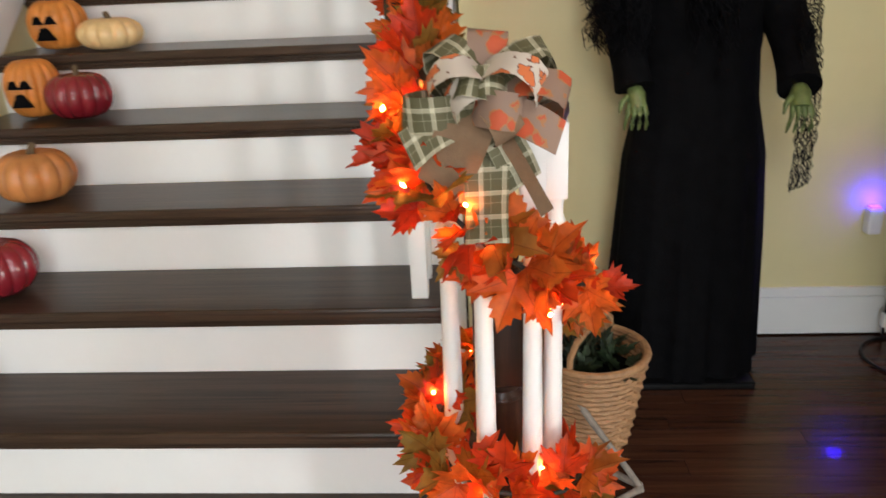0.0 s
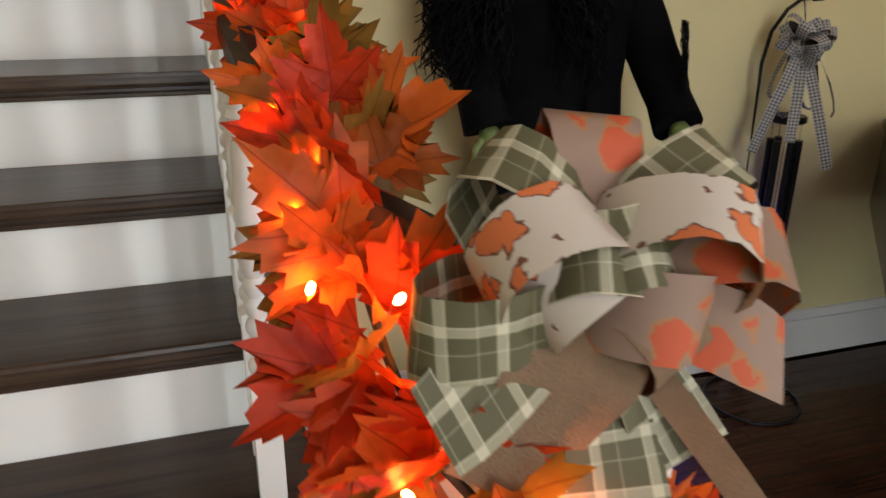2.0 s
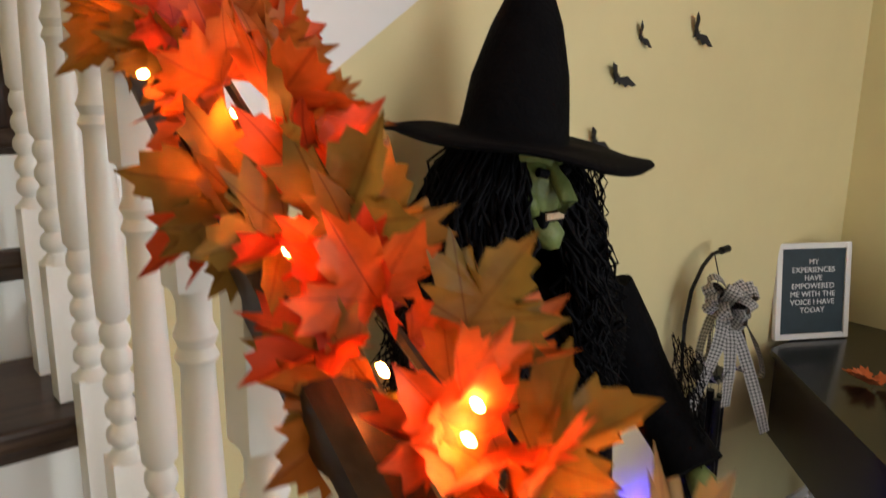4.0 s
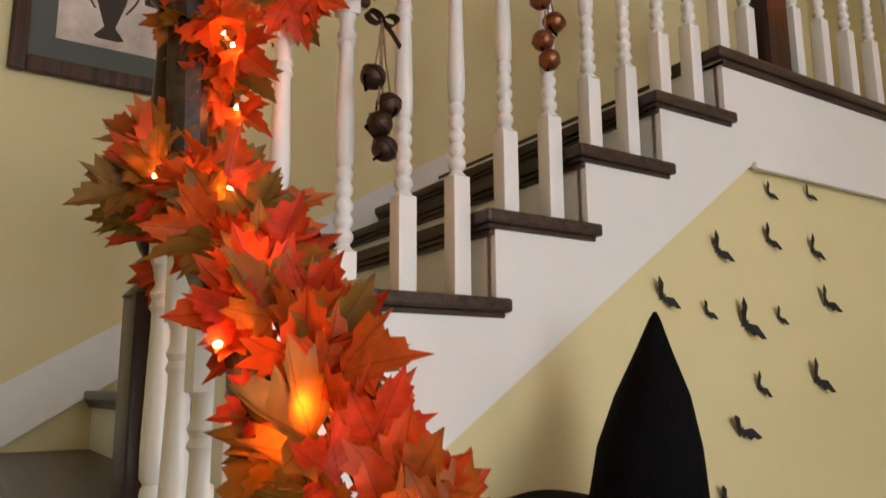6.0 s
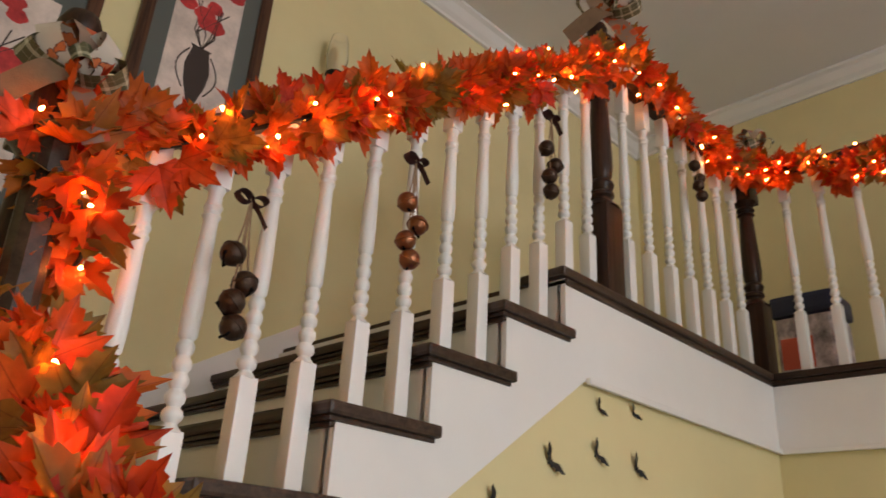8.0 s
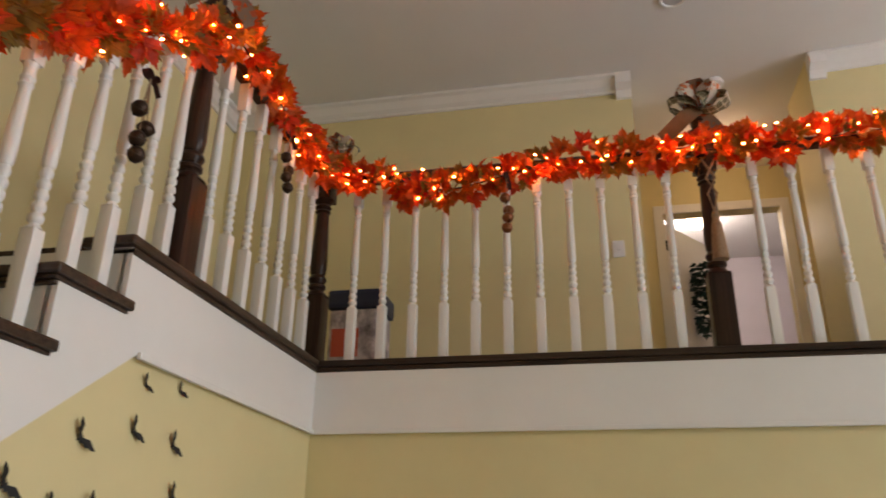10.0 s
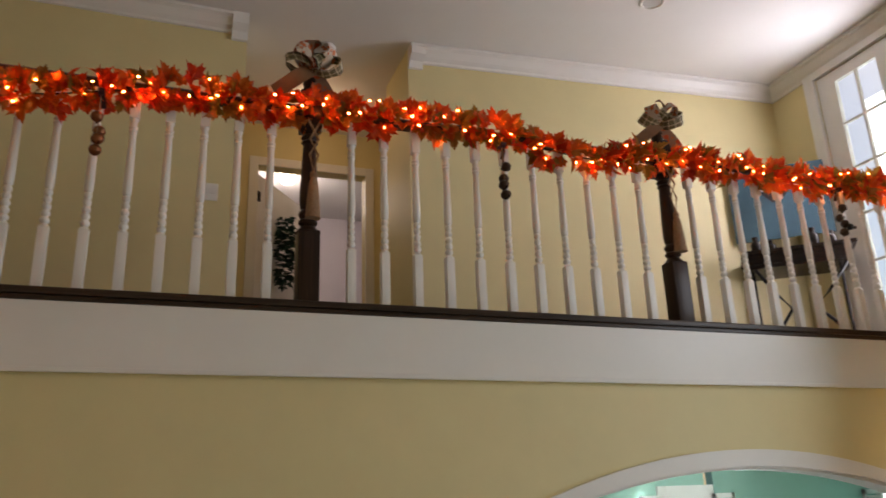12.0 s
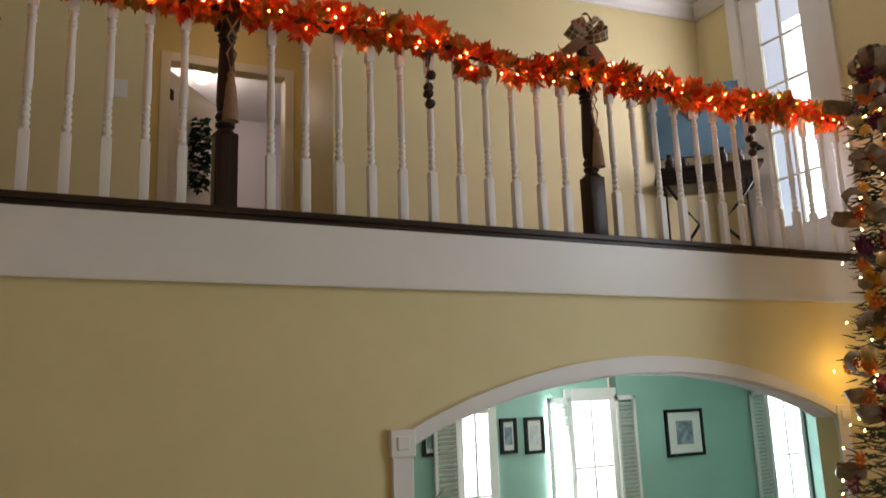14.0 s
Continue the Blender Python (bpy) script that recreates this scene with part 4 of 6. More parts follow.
# tassels on the balcony newels
ROPE = mat("tan_rope", (0.30, 0.19, 0.11), 0.9, vary=0.2, scale=60, bump=0.4, bump_scale=300)
for yy in (0.21, -1.80):
    t = thing("tassel", (XBR - 0.055, yy - 0.012, 3.55), "long tan rope tassel tied to a newel post", "tassel", "balcony tassels")
    bm = bmesh.new()
    tube(bm, [(0, 0.03, 0.30), (0.0, -0.02, 0.20), (0, 0.02, 0.12), (0, 0, 0.03)], 0.006, 6)
    tube(bm, [(0, -0.03, 0.30), (0.0, 0.02, 0.20), (0, -0.02, 0.12), (0, 0, 0.03)], 0.006, 6)
    part("cord", bm, ROPE, t)
    bm = bmesh.new()
    lathe(bm, [(0.012, 0.03), (0.018, 0.015), (0.014, 0.0), (0.022, -0.03), (0.030, -0.12), (0.036, -0.20)], 18, wob=lambda a, z: 1 + 0.10 * math.sin(a * 9))
    part("skirt", bm, ROPE, t)

# ---------------------------------------------------------------- jingle bells on cords
BRONZE = mat("dark_bronze", (0.055, 0.032, 0.020), 0.45, metal=0.7, vary=0.35, scale=40, bump=0.2, bump_scale=150)
BRASS = mat("aged_copper", (0.26, 0.10, 0.045), 0.35, metal=0.85, vary=0.3, scale=40)
BOWRED = mat("dark_red_ribbon", (0.05, 0.012, 0.012), 0.7)


def bells(place, material, label, s=1.0, group="jingle bell bunches"):
    b = thing("jingle_bells", place, label, "bells", group)
    rnd = random.Random(int(place[0] * 100 + place[1] * 77))
    zz = 0.0
    for i, (dx, dz) in enumerate(((-0.012, -0.10), (0.016, -0.145), (-0.006, -0.185), (0.004, -0.225))):
        bm = bmesh.new()
        bmesh.ops.create_uvsphere(bm, u_segments=14, v_segments=9, radius=0.022 * s)
        part_m = Matrix.Translation((dx * s, rnd.uniform(-0.01, 0.01), dz * s)) @ pose(0, 0, 0, rnd.uniform(-40, 40), rnd.uniform(-40, 40), rnd.uniform(0, 90))
        tube(bm, [(0.0225 * s * math.cos(2 * math.pi * k / 18), 0.0225 * s * math.sin(2 * math.pi * k / 18), 0) for k in range(18)], 0.0016 * s, 5, closed=True)
        o = part("bell", bm, material, b, smooth=True)
        o.matrix_basis = part_m
        bx("slot", BLACK, o, -0.016 * s, 0.016 * s, -0.0018 * s, 0.0018 * s, -0.0225 * s, -0.016 * s, label="dark slot")
        bm = bmesh.new()
        tube(bm, [(0, 0, 0.01 * s), (dx * 0.5 * s, 0, dz * 0.5 * s), (dx * s, 0, (dz + 0.02) * s)], 0.0018 * s, 5)
        part("cord", bm, ROPE, b)
    bm = bmesh.new()
    strip(bm, loop_pts((0, 0, 0), (1, 0, 0.2), (0, 0, 1), 0.03 * s, 0.01 * s, 10), (0, 1, 0), 0.02 * s)
    strip(bm, loop_pts((0, 0, 0), (-1, 0, 0.2), (0, 0, 1), 0.03 * s, 0.01 * s, 10), (0, 1, 0), 0.02 * s)
    strip(bm, [(0, 0, 0), (0.012 * s, -0.01, -0.02 * s), (0.03 * s, -0.012, -0.045 * s)], (0.3, 1, 0), 0.018 * s)
    part("ribbon", bm, BOWRED, b, "dark red ribbon")
    return b


bells((0.25, 1.99, 2.74), BRONZE, "bunch of dark bronze jingle bells hanging on cords", 1.15)
bells((0.67, 1.99, 3.02), BRASS, "bunch of coppery jingle bells hanging on cords", 1.15)
bells((1.23, 2.0, 3.44), BRONZE, "bunch of dark bronze jingle bells hanging on cords", 1.15)
bells((2.22, 2.0, 3.82), BRONZE, "bunch of dark bronze jingle bells hanging on cords", 1.1)
for yy, mm in ((1.12, BRASS), (-0.74, BRONZE), (-2.95, BRONZE)):
    bells((2.72, yy, 3.80), mm, "bunch of jingle bells hanging under the balcony garland", 1.15)

# ---------------------------------------------------------------- witch mannequin: one plain mesh
WM = [BLACK, HAIR, GREEN_SKIN, TEETH, BLACK_METAL]
wx, wy = 0.755, 1.75
bm = bmesh.new()
box(bm, 0.50, 1.00, 1.57, 1.98, 0.001, 0.03, bevel=0.006, mi=4)
tube(bm, [(wx, wy, 0.03), (wx, wy, 1.3)], 0.016, 8, mi=4)


def robe_wob(a, z):
    k = max(0.0, 1.35 - z) / 1.35
    ell = 1.0 / math.sqrt((math.cos(a) / 1.0) ** 2 + (math.sin(a) / 0.68) ** 2)
    return ell * (1 + k * (0.055 * math.sin(a * 7 + z * 2) + 0.05 * math.sin(a * 13 + 1.0) + 0.03 * math.sin(a * 23)))


lathe(bm, [(0.285, 0.045), (0.275, 0.25), (0.262, 0.55), (0.245, 0.85), (0.205, 1.05), (0.195, 1.2), (0.205, 1.32), (0.215, 1.42), (0.19, 1.50), (0.10, 1.56), (0.06, 1.60)], 72, (wx, wy, 0), wob=robe_wob, mi=0)
for hand, elbow, sh in (((1.0, 1.49, 1.09), (1.02, 1.66, 1.24), (0.94, wy, 1.47)), ((0.53, 1.64, 1.08), (0.50, 1.72, 1.25), (0.60, wy, 1.47))):
    h, e, s = Vector(hand), Vector(elbow), Vector(sh)
    tube(bm, [s, s.lerp(e, 0.5), e, e.lerp(h, 0.5), e.lerp(h, 0.86)], [0.075, 0.075, 0.068, 0.06, 0.066], 16, mi=0)
    d = (h - e).normalized()
    tube(bm, [e.lerp(h, 0.80), h - d * 0.005, h + d * 0.02 + Vector((0, 0, -0.02))], [0.02, 0.032, 0.03], 10, mi=2)
    for k in range(4):
        f0 = h + Vector((-0.026 + 0.017 * k, -0.012, -0.025))
        tube(bm, [f0, f0 + Vector((0.003 * (k - 1.5), -0.02, -0.03)), f0 + Vector((0.006 * (k - 1.5), -0.012, -0.062)), f0 + Vector((0.006 * (k - 1.5), 0.004, -0.088))], [0.009, 0.0085, 0.007, 0.003], 7, mi=2)
    tube(bm, [h + Vector((-0.03, -0.01, 0)), h + Vector((-0.052, -0.03, -0.02)), h + Vector((-0.058, -0.035, -0.05))], [0.010, 0.009, 0.004], 7, mi=2)
# head
hx, hy, hz = 0.618, 1.695, 1.748
hs = [v for v in bmesh.ops.create_uvsphere(bm, u_segments=24, v_segments=16, radius=1.0)["verts"]]
for v in hs:
    x, y, z = v.co
    cheek = 1 - 0.28 * max(0, -z) ** 1.5
    v.co = (hx + 0.068 * x * cheek, hy + 0.09 * y, hz + (0.112 if z < 0 else 0.066) * z)
for f in {f for v in hs for f in v.link_faces}:
    f.material_index = 2
tube(bm, [(hx, hy - 0.075, hz + 0.035), (hx, hy - 0.105, hz + 0.005), (hx - 0.003, hy - 0.125, hz - 0.02), (hx - 0.004, hy - 0.112, hz - 0.04)], [0.010, 0.015, 0.017, 0.008], 10, mi=2)
tube(bm, [(hx, hy - 0.06, hz - 0.078), (hx, hy - 0.088, hz - 0.094), (hx, hy - 0.094, hz - 0.112)], [0.035, 0.026, 0.010], 10, mi=2)
for s in (-1, 1):
    tube(bm, [(hx + s * 0.055, hy - 0.055, hz + 0.05), (hx + s * 0.03, hy - 0.082, hz + 0.055), (hx + s * 0.008, hy - 0.086, hz + 0.04)], [0.008, 0.011, 0.006], 8, mi=2)
    tube(bm, [(hx + s * 0.05, hy - 0.055, hz - 0.01), (hx + s * 0.042, hy - 0.072, hz - 0.025), (hx + s * 0.03, hy - 0.075, hz - 0.05)], [0.012, 0.016, 0.008], 8, mi=2)
    tube(bm, [(hx + s * 0.037, hy - 0.083, hz + 0.026), (hx + s * 0.018, hy - 0.087, hz + 0.022)], 0.008, 8, mi=1)
box(bm, hx - 0.026, hx + 0.026, hy - 0.091, hy - 0.055, hz - 0.075, hz - 0.045, bevel=0.004, mi=1)
for k in range(6):
    box(bm, hx - 0.022 + 0.0075 * k, hx - 0.0155 + 0.0075 * k, hy - 0.095, hy - 0.085, hz - 0.058, hz - 0.046, mi=3)
# hat, leaning a little
start = len(bm.verts)
lathe(bm, [(0.075, -0.004), (0.254, -0.008), (0.260, -0.003), (0.254, 0.003), (0.18, 0.005), (0.104, 0.010), (0.100, 0.045), (0.093, 0.12), (0.066, 0.21), (0.030, 0.295), (0.011, 0.345), (0.003, 0.36)], 48, mi=0)
bm.verts.ensure_lookup_table()
for v in bm.verts[start:]:
    x, y, z = v.co
    r = math.hypot(x, y)
    a = math.atan2(y, x)
    crease = 0.05 * math.exp(-((z - 0.13) / 0.05) ** 2)
    side = 0.807 * x - 0.59 * y
    z2 = z - 0.13 * side * (1 if z < 0.012 else math.exp(-z * 30)) + (0.006 * math.sin(5 * a) + 0.005 * math.sin(2 * a + 1) if r > 0.2 else 0)
    v.co = (0.638 + x * (1 + crease * math.sin(2 * a)) + 0.045 * z / 0.36, 1.735 + y * (1 + crease * math.cos(3 * a)), 1.815 + z2)
# hair
rnd = random.Random(12)
for k in range(1700):
    a = rnd.uniform(0, 2 * math.pi)
    if abs(a - 1.5 * math.pi + 0.10) < 0.36:
        continue
    r0, L, ph = rnd.uniform(0.06, 0.10), rnd.uniform(0.32, 0.60), rnd.uniform(0, 6.28)
    pts = []
    for j in range(11):
        f = j / 10
        rr = r0 + rnd.uniform(0.07, 0.155) * f ** 0.6 + 0.010 * math.sin(f * 17 + ph)
        aa = a + 0.09 * math.sin(f * 14 + ph * 1.3)
        pts.append((0.625 + rr * math.cos(aa) * 1.1, 1.73 + rr * math.sin(aa) * 0.95, 1.81 - L * f))
    tube(bm, pts, [0.0016 + 0.0022 * math.sin(math.pi * min(1, j / 10 + 0.1)) for j in range(11)], 5, mi=1)
# lace hanging from the hat and one sleeve
def lace(c0, c1, drop, n, m):
    c0, c1 = Vector(c0), Vector(c1)
    grid = [[c0.lerp(c1, i / n) + Vector((rnd.uniform(-0.006, 0.006), rnd.uniform(-0.006, 0.006), -drop * j / m)) + Vector((0.03, -0.01, 0)) * math.sin(2.0 * j / m) for j in range(m + 1)] for i in range(n + 1)]
    for i in range(n):
        for j in range(m):
            if rnd.random() < 0.92:
                tube(bm, [grid[i][j], grid[i + 1][j + 1]], 0.0014, 3, mi=0)
            if rnd.random() < 0.92:
                tube(bm, [grid[i + 1][j], grid[i][j + 1]], 0.0014, 3, mi=0)


lace((0.74, 1.60, 1.79), (0.86, 1.74, 1.77), 0.66, 14, 46)
lace((0.97, 1.50, 1.38), (1.10, 1.66, 1.36), 0.60, 15, 48)
w = tagged(part("witch_mannequin", bm, WM, None, smooth=True, sharp=80), "life-size witch mannequin in black robe and tall hat", "mannequin")

# ---------------------------------------------------------------- bats on the wall
BAT_HALF = [(0.0, 0.10), (0.07, 0.22), (0.10, 0.10), (0.16, 0.10), (0.42, 0.34), (0.95, 0.20), (0.80, 0.02), (0.62, 0.04), (0.52, -0.16), (0.34, -0.06), (0.20, -0.22), (0.10, -0.10), (0.0, -0.30)]


def bat(x, z, s, turn, flap):
    bm = bmesh.new()
    pts = BAT_HALF + [(-a, b) for a, b in BAT_HALF[-2:0:-1]]
    vs = [bm.verts.new((a * s, -abs(a) * s * flap, b * s)) for a, b in pts]
    vb = [bm.verts.new((a * s, -abs(a) * s * flap + 0.0012, b * s)) for a, b in pts]
    n = len(pts)
    c, cb = bm.verts.new((0, 0, 0)), bm.verts.new((0, 0.0012, 0))
    for i in range(n):
        j = (i + 1) % n
        bm.faces.new((c, vs[i], vs[j]))
        bm.faces.new((cb, vb[j], vb[i]))
        bm.faces.new((vs[i], vb[i], vb[j], vs[j]))
    ob = part("bat_cutout", bm, BAT)
    ob.matrix_basis = pose(x, YW - 0.004, z, 0, turn, 0)
    return tagged(ob, "black card bat cutout stuck on the yellow wall", "bat", "bats on the wall")


for x, z, s, t in ((1.50, 2.575, 0.036, 48), (1.69, 2.595, 0.036, 40), (1.26, 2.39, 0.055, 48), (1.48, 2.44, 0.05, 50), (1.69, 2.43, 0.05, 52), (1.04, 2.255, 0.055, 46), (1.20, 2.225, 0.036, 45), (1.35, 2.205, 0.072, 52), (1.50, 2.225, 0.036, 50), (1.73, 2.28, 0.06, 42), (1.39, 2.04, 0.045, 55), (1.65, 2.06, 0.068, 48), (1.30, 1.93, 0.062, 30), (1.225, 1.765, 0.055, 40)):
    bat(x, z, s, t, 0.35)
o = bat(-0.52, 2.62, 0.05, 30, 0.3)
o.location = (-0.50, YB - 0.004, 2.66)
# ---------------------------------------------------------------- pumpkins on the lower steps
def pumpkin(place, r, h, material, ribs, label, seed, stem=True):
    p = thing("pumpkin", place, label, "pumpkin", "pumpkins on the stairs")
    bm = bmesh.new()
    prof = []
    for k in range(17):
        a = -math.pi / 2 + math.pi * k / 16
        prof.append((max(0.012, r * math.cos(a) ** 0.75 if math.cos(a) > 0 else 0.012), h / 2 + (h / 2) * math.sin(a) * (1 - 0.22 * (1 - math.cos(a)) ** 4)))
    lathe(bm, prof, ribs * 6, wob=lambda a, z: 1 - 0.10 * (1 - abs(math.sin(a * ribs / 2))) ** 1.6)
    part("shell", bm, material, p, smooth=True)
    if stem:
        bm = bmesh.new()
        tube(bm, [(0, 0, h * 0.86), (0.004, 0, h * 0.98), (0.014, 0.004, h * 1.10)], [0.014, 0.010, 0.009], 8)
        part("stem", bm, STEM, p, "dry brown stem")
    p.rotation_euler = (0, 0, radians(seed * 40))
    return p


STEM = mat("dry_stem", (0.12, 0.08, 0.04), 0.8, vary=0.3, scale=60)
RED_P = mat("dark_red_glaze", (0.20, 0.012, 0.02), 0.25, vary=0.25, scale=12, coat=0.4)
ORANGE_P = mat("burnt_orange_skin", (0.50, 0.20, 0.06), 0.38, vary=0.25, scale=10)
CREAM_P = mat("cream_orange_skin", (0.72, 0.50, 0.24), 0.4, vary=0.2, scale=9)
JACK_P = mat("bright_orange_plaster", (0.62, 0.22, 0.04), 0.5, vary=0.25, scale=14, bump=0.3, bump_scale=40)
pumpkin((-1.255, 1.13, 5 * R), 0.112, 0.15, ORANGE_P, 12, "copper orange ribbed pumpkin on a dark tread", 1)
pumpkin((-1.215, 1.385, 6 * R), 0.100, 0.145, RED_P, 13, "dark red ribbed pumpkin on a dark tread", 2)
pumpkin((-1.185, 1.60, 7 * R), 0.105, 0.105, CREAM_P, 12, "pale orange and cream pumpkin on a dark tread", 3)
pumpkin((-1.265, 0.88, 4 * R), 0.105, 0.15, RED_P, 13, "dark red ribbed pumpkin on a dark tread", 4)
pumpkin((-1.30, 0.62, 3 * R), 0.09, 0.12, RED_P, 12, "dark red pumpkin on a dark tread", 5)


def jack(place, r, h, label):
    p = pumpkin(place, r, h, JACK_P, 14, label, 0, stem=False)
    for a, z, s in ((-100, 0.6, 0.02), (-75, 0.6, 0.02), (-88, 0.35, 0.032)):
        bm = bmesh.new()
        aa = radians(a)
        prism(bm, [(-s, -s * 0.6), (s, -s * 0.6), (s * 0.2, s * 0.7), (-s * 0.4, s * 0.6)], (r * 0.93 * math.cos(aa), r * 0.93 * math.sin(aa), h * z), (-math.sin(aa), math.cos(aa), 0), (0, 0, 1), (math.cos(aa) * 0.01, math.sin(aa) * 0.01, 0))
        part("cutout", bm, BLACK, p, "dark carved opening")
    return p


jack((-1.375, 1.42, 6 * R), 0.085, 0.19, "orange carved pumpkin lantern on a dark tread")
jack((-1.37, 1.63, 7 * R), 0.095, 0.17, "orange carved pumpkin pot with a dried flower top")
bm = bmesh.new()
rnd = random.Random(3)
for k in range(40):
    a, e = rnd.uniform(0, 6.28), rnd.uniform(0.4, 1.4)
    d = Vector((math.cos(a) * math.cos(e), math.sin(a) * math.cos(e), math.sin(e)))
    tube(bm, [Vector((0, 0, -0.02)), d * 0.05, d * 0.085], [0.003, 0.006, 0.010], 5)
fl = part("dried_flowers", bm, mat("dried_flower_heads", (0.22, 0.15, 0.10), 0.9, vary=0.4, scale=40))
fl.location = (-1.37, 1.63, 7 * R + 0.165)
tagged(fl, "dried brown and cream flower heads on a pumpkin pot", "flowers")

# ---------------------------------------------------------------- woven basket with dark filling, and a twig frame
WICKER = mat("honey_wicker", (0.36, 0.19, 0.085), 0.6, vary=0.3, scale=40, bump=0.3, bump_scale=120)
bk = thing("basket", (0.36, 1.30, 0.0), "honey-coloured woven wicker basket on the dark floor", "basket")
for row in range(17):
    z = 0.012 + row * 0.0185
    rr = 0.125 + 0.05 * (row / 16)
    bm = bmesh.new()
    tube(bm, [((rr + 0.004 * (1 if (k + row) % 2 else -1)) * math.cos(2 * math.pi * k / 36), (rr + 0.004 * (1 if (k + row) % 2 else -1)) * math.sin(2 * math.pi * k / 36), z) for k in range(36)], 0.0095, 6, closed=True)
    part("weave", bm, WICKER, bk, smooth=True)
for k in range(18):
    a = 2 * math.pi * k / 18
    bm = bmesh.new()
    tube(bm, [(0.122 * math.cos(a), 0.122 * math.sin(a), 0.003), (0.173 * math.cos(a), 0.173 * math.sin(a), 0.32)], 0.006, 5)
    part("stake", bm, WICKER, bk)
bm = bmesh.new()
tube(bm, [(0.178 * math.cos(2 * math.pi * k / 32), 0.178 * math.sin(2 * math.pi * k / 32), 0.325) for k in range(32)], 0.013, 8, closed=True)
part("rim", bm, WICKER, bk, smooth=True)
bm = bmesh.new()
tube(bm, [(0.17, 0, 0.32), (0.165, 0, 0.37), (0.12, 0, 0.40), (0.0, 0.0, 0.41), (-0.12, 0, 0.40), (-0.165, 0, 0.37), (-0.17, 0, 0.32)], 0.010, 7)
part("handle", bm, WICKER, bk, smooth=True).rotation_euler = (0, 0, radians(60))
bm = bmesh.new()
lathe(bm, [(0.115, 0.01), (0.16, 0.24), (0.02, 0.27)], 24)
part("lining", bm, BLACK, bk, "dark cloth lining")
rnd = random.Random(8)
DARKLEAF = mat("dark_green_foliage", (0.02, 0.035, 0.012), 0.6, vary=0.4, scale=30)
bm = bmesh.new()
for k in range(60):
    a, e = rnd.uniform(0, 6.28), rnd.uniform(0.1, 1.3)
    d = Vector((math.cos(a) * math.cos(e), math.sin(a) * math.cos(e), math.sin(e)))
    side = d.cross(Vector((0.2, 0.3, 1))).normalized()
    o = Vector((rnd.uniform(-0.09, 0.09), rnd.uniform(-0.09, 0.09), 0.25))
    m = Matrix.Translation(o + d * 0.03) @ Matrix(((side.x, d.x, side.cross(d).x, 0), (side.y, d.y, side.cross(d).y, 0), (side.z, d.z, side.cross(d).z, 0), (0, 0, 0, 1))) @ Matrix.Diagonal((0.05, 0.085, 0.05, 1))
    leaf_bm(bm, m, k)
fo = part("basket_foliage", bm, DARKLEAF)
fo.location = (0.36, 1.30, 0.02)
tagged(fo, "dark green artificial foliage filling the basket", "foliage")
TWIG = mat("grey_bark", (0.26, 0.22, 0.18), 0.85, vary=0.35, scale=30, bump=0.5, bump_scale=60)
tw = thing("twig_frame", (0.48, 1.0, 0.0), "grey bark twig frame leaning beside the starting step", "twigs")
for a, b in (((-0.20, 0.18, 0.24), (0.0, 0.0, 0.012)), ((0.0, 0.0, 0.012), (-0.16, -0.12, 0.012)), ((-0.20, 0.18, 0.012), (0.0, 0.01, 0.012))):
    bm = bmesh.new()
    a, b = Vector(a), Vector(b)
    tube(bm, [a.lerp(b, t / 6) + Vector((rnd.uniform(-1, 1), rnd.uniform(-1, 1), 0)) * 0.002 for t in range(7)], [rnd.uniform(0.009, 0.012) for t in range(7)], 8)
    part("twig", bm, TWIG, tw)

# ---------------------------------------------------------------- wind chime on its stand
ws = thing("wind_chime_stand", (1.650, 1.785, 0.0), "black metal stand with ring foot and hanging wind chime", "wind chime")
bm = bmesh.new()
tube(bm, [(0.165 * math.cos(2 * math.pi * k / 40), 0.165 * math.sin(2 * math.pi * k / 40), 0.006) for k in range(40)], 0.006, 8, closed=True)
part("ring_foot", bm, BLACK_METAL, ws, smooth=True)
bm = bmesh.new()
tube(bm, [(-0.025, 0.163, 0.008), (-0.03, 0.166, 0.5), (-0.04, 0.17, 1.20), (-0.02, 0.17, 1.30), (0.03, 0.17, 1.37), (0.08, 0.172, 1.40), (0.13, 0.172, 1.405)], 0.0065, 8)
tube(bm, [(0.13, 0.172, 1.405), (0.17, 0.172, 1.407)], 0.012, 8)
part("pole", bm, BLACK_METAL, ws, smooth=True)
bx("pole_socket", WHITE, ws, -0.039, -0.013, 0.150, 0.176, 0.06, 0.12, bevel=0.003, label="small white plastic socket")
hx0, hy0 = 0.090, 0.15
bm = bmesh.new()
lathe(bm, [(0.055, 1.0), (0.06, 1.005), (0.06, 1.02), (0.055, 1.025)], 20, (hx0, hy0, 0))
ctop = part("chime_top", bm, BLACK_METAL, ws, smooth=True)
bm = bmesh.new()
tube(bm, [(hx0, hy0 + 0.02, 1.40), (hx0, hy0, 1.34), (hx0, hy0, 1.02)], 0.002, 5)
for k in range(3):
    tube(bm, [(hx0, hy0, 1.25), (hx0 + 0.05 * math.cos(2.1 * k), hy0 + 0.05 * math.sin(2.1 * k), 1.02)], 0.0015, 4)
tube(bm, [(hx0, hy0, 1.0), (hx0, hy0, 0.22)], 0.0015, 4)
part("chain", bm, BLACK_METAL, ws)
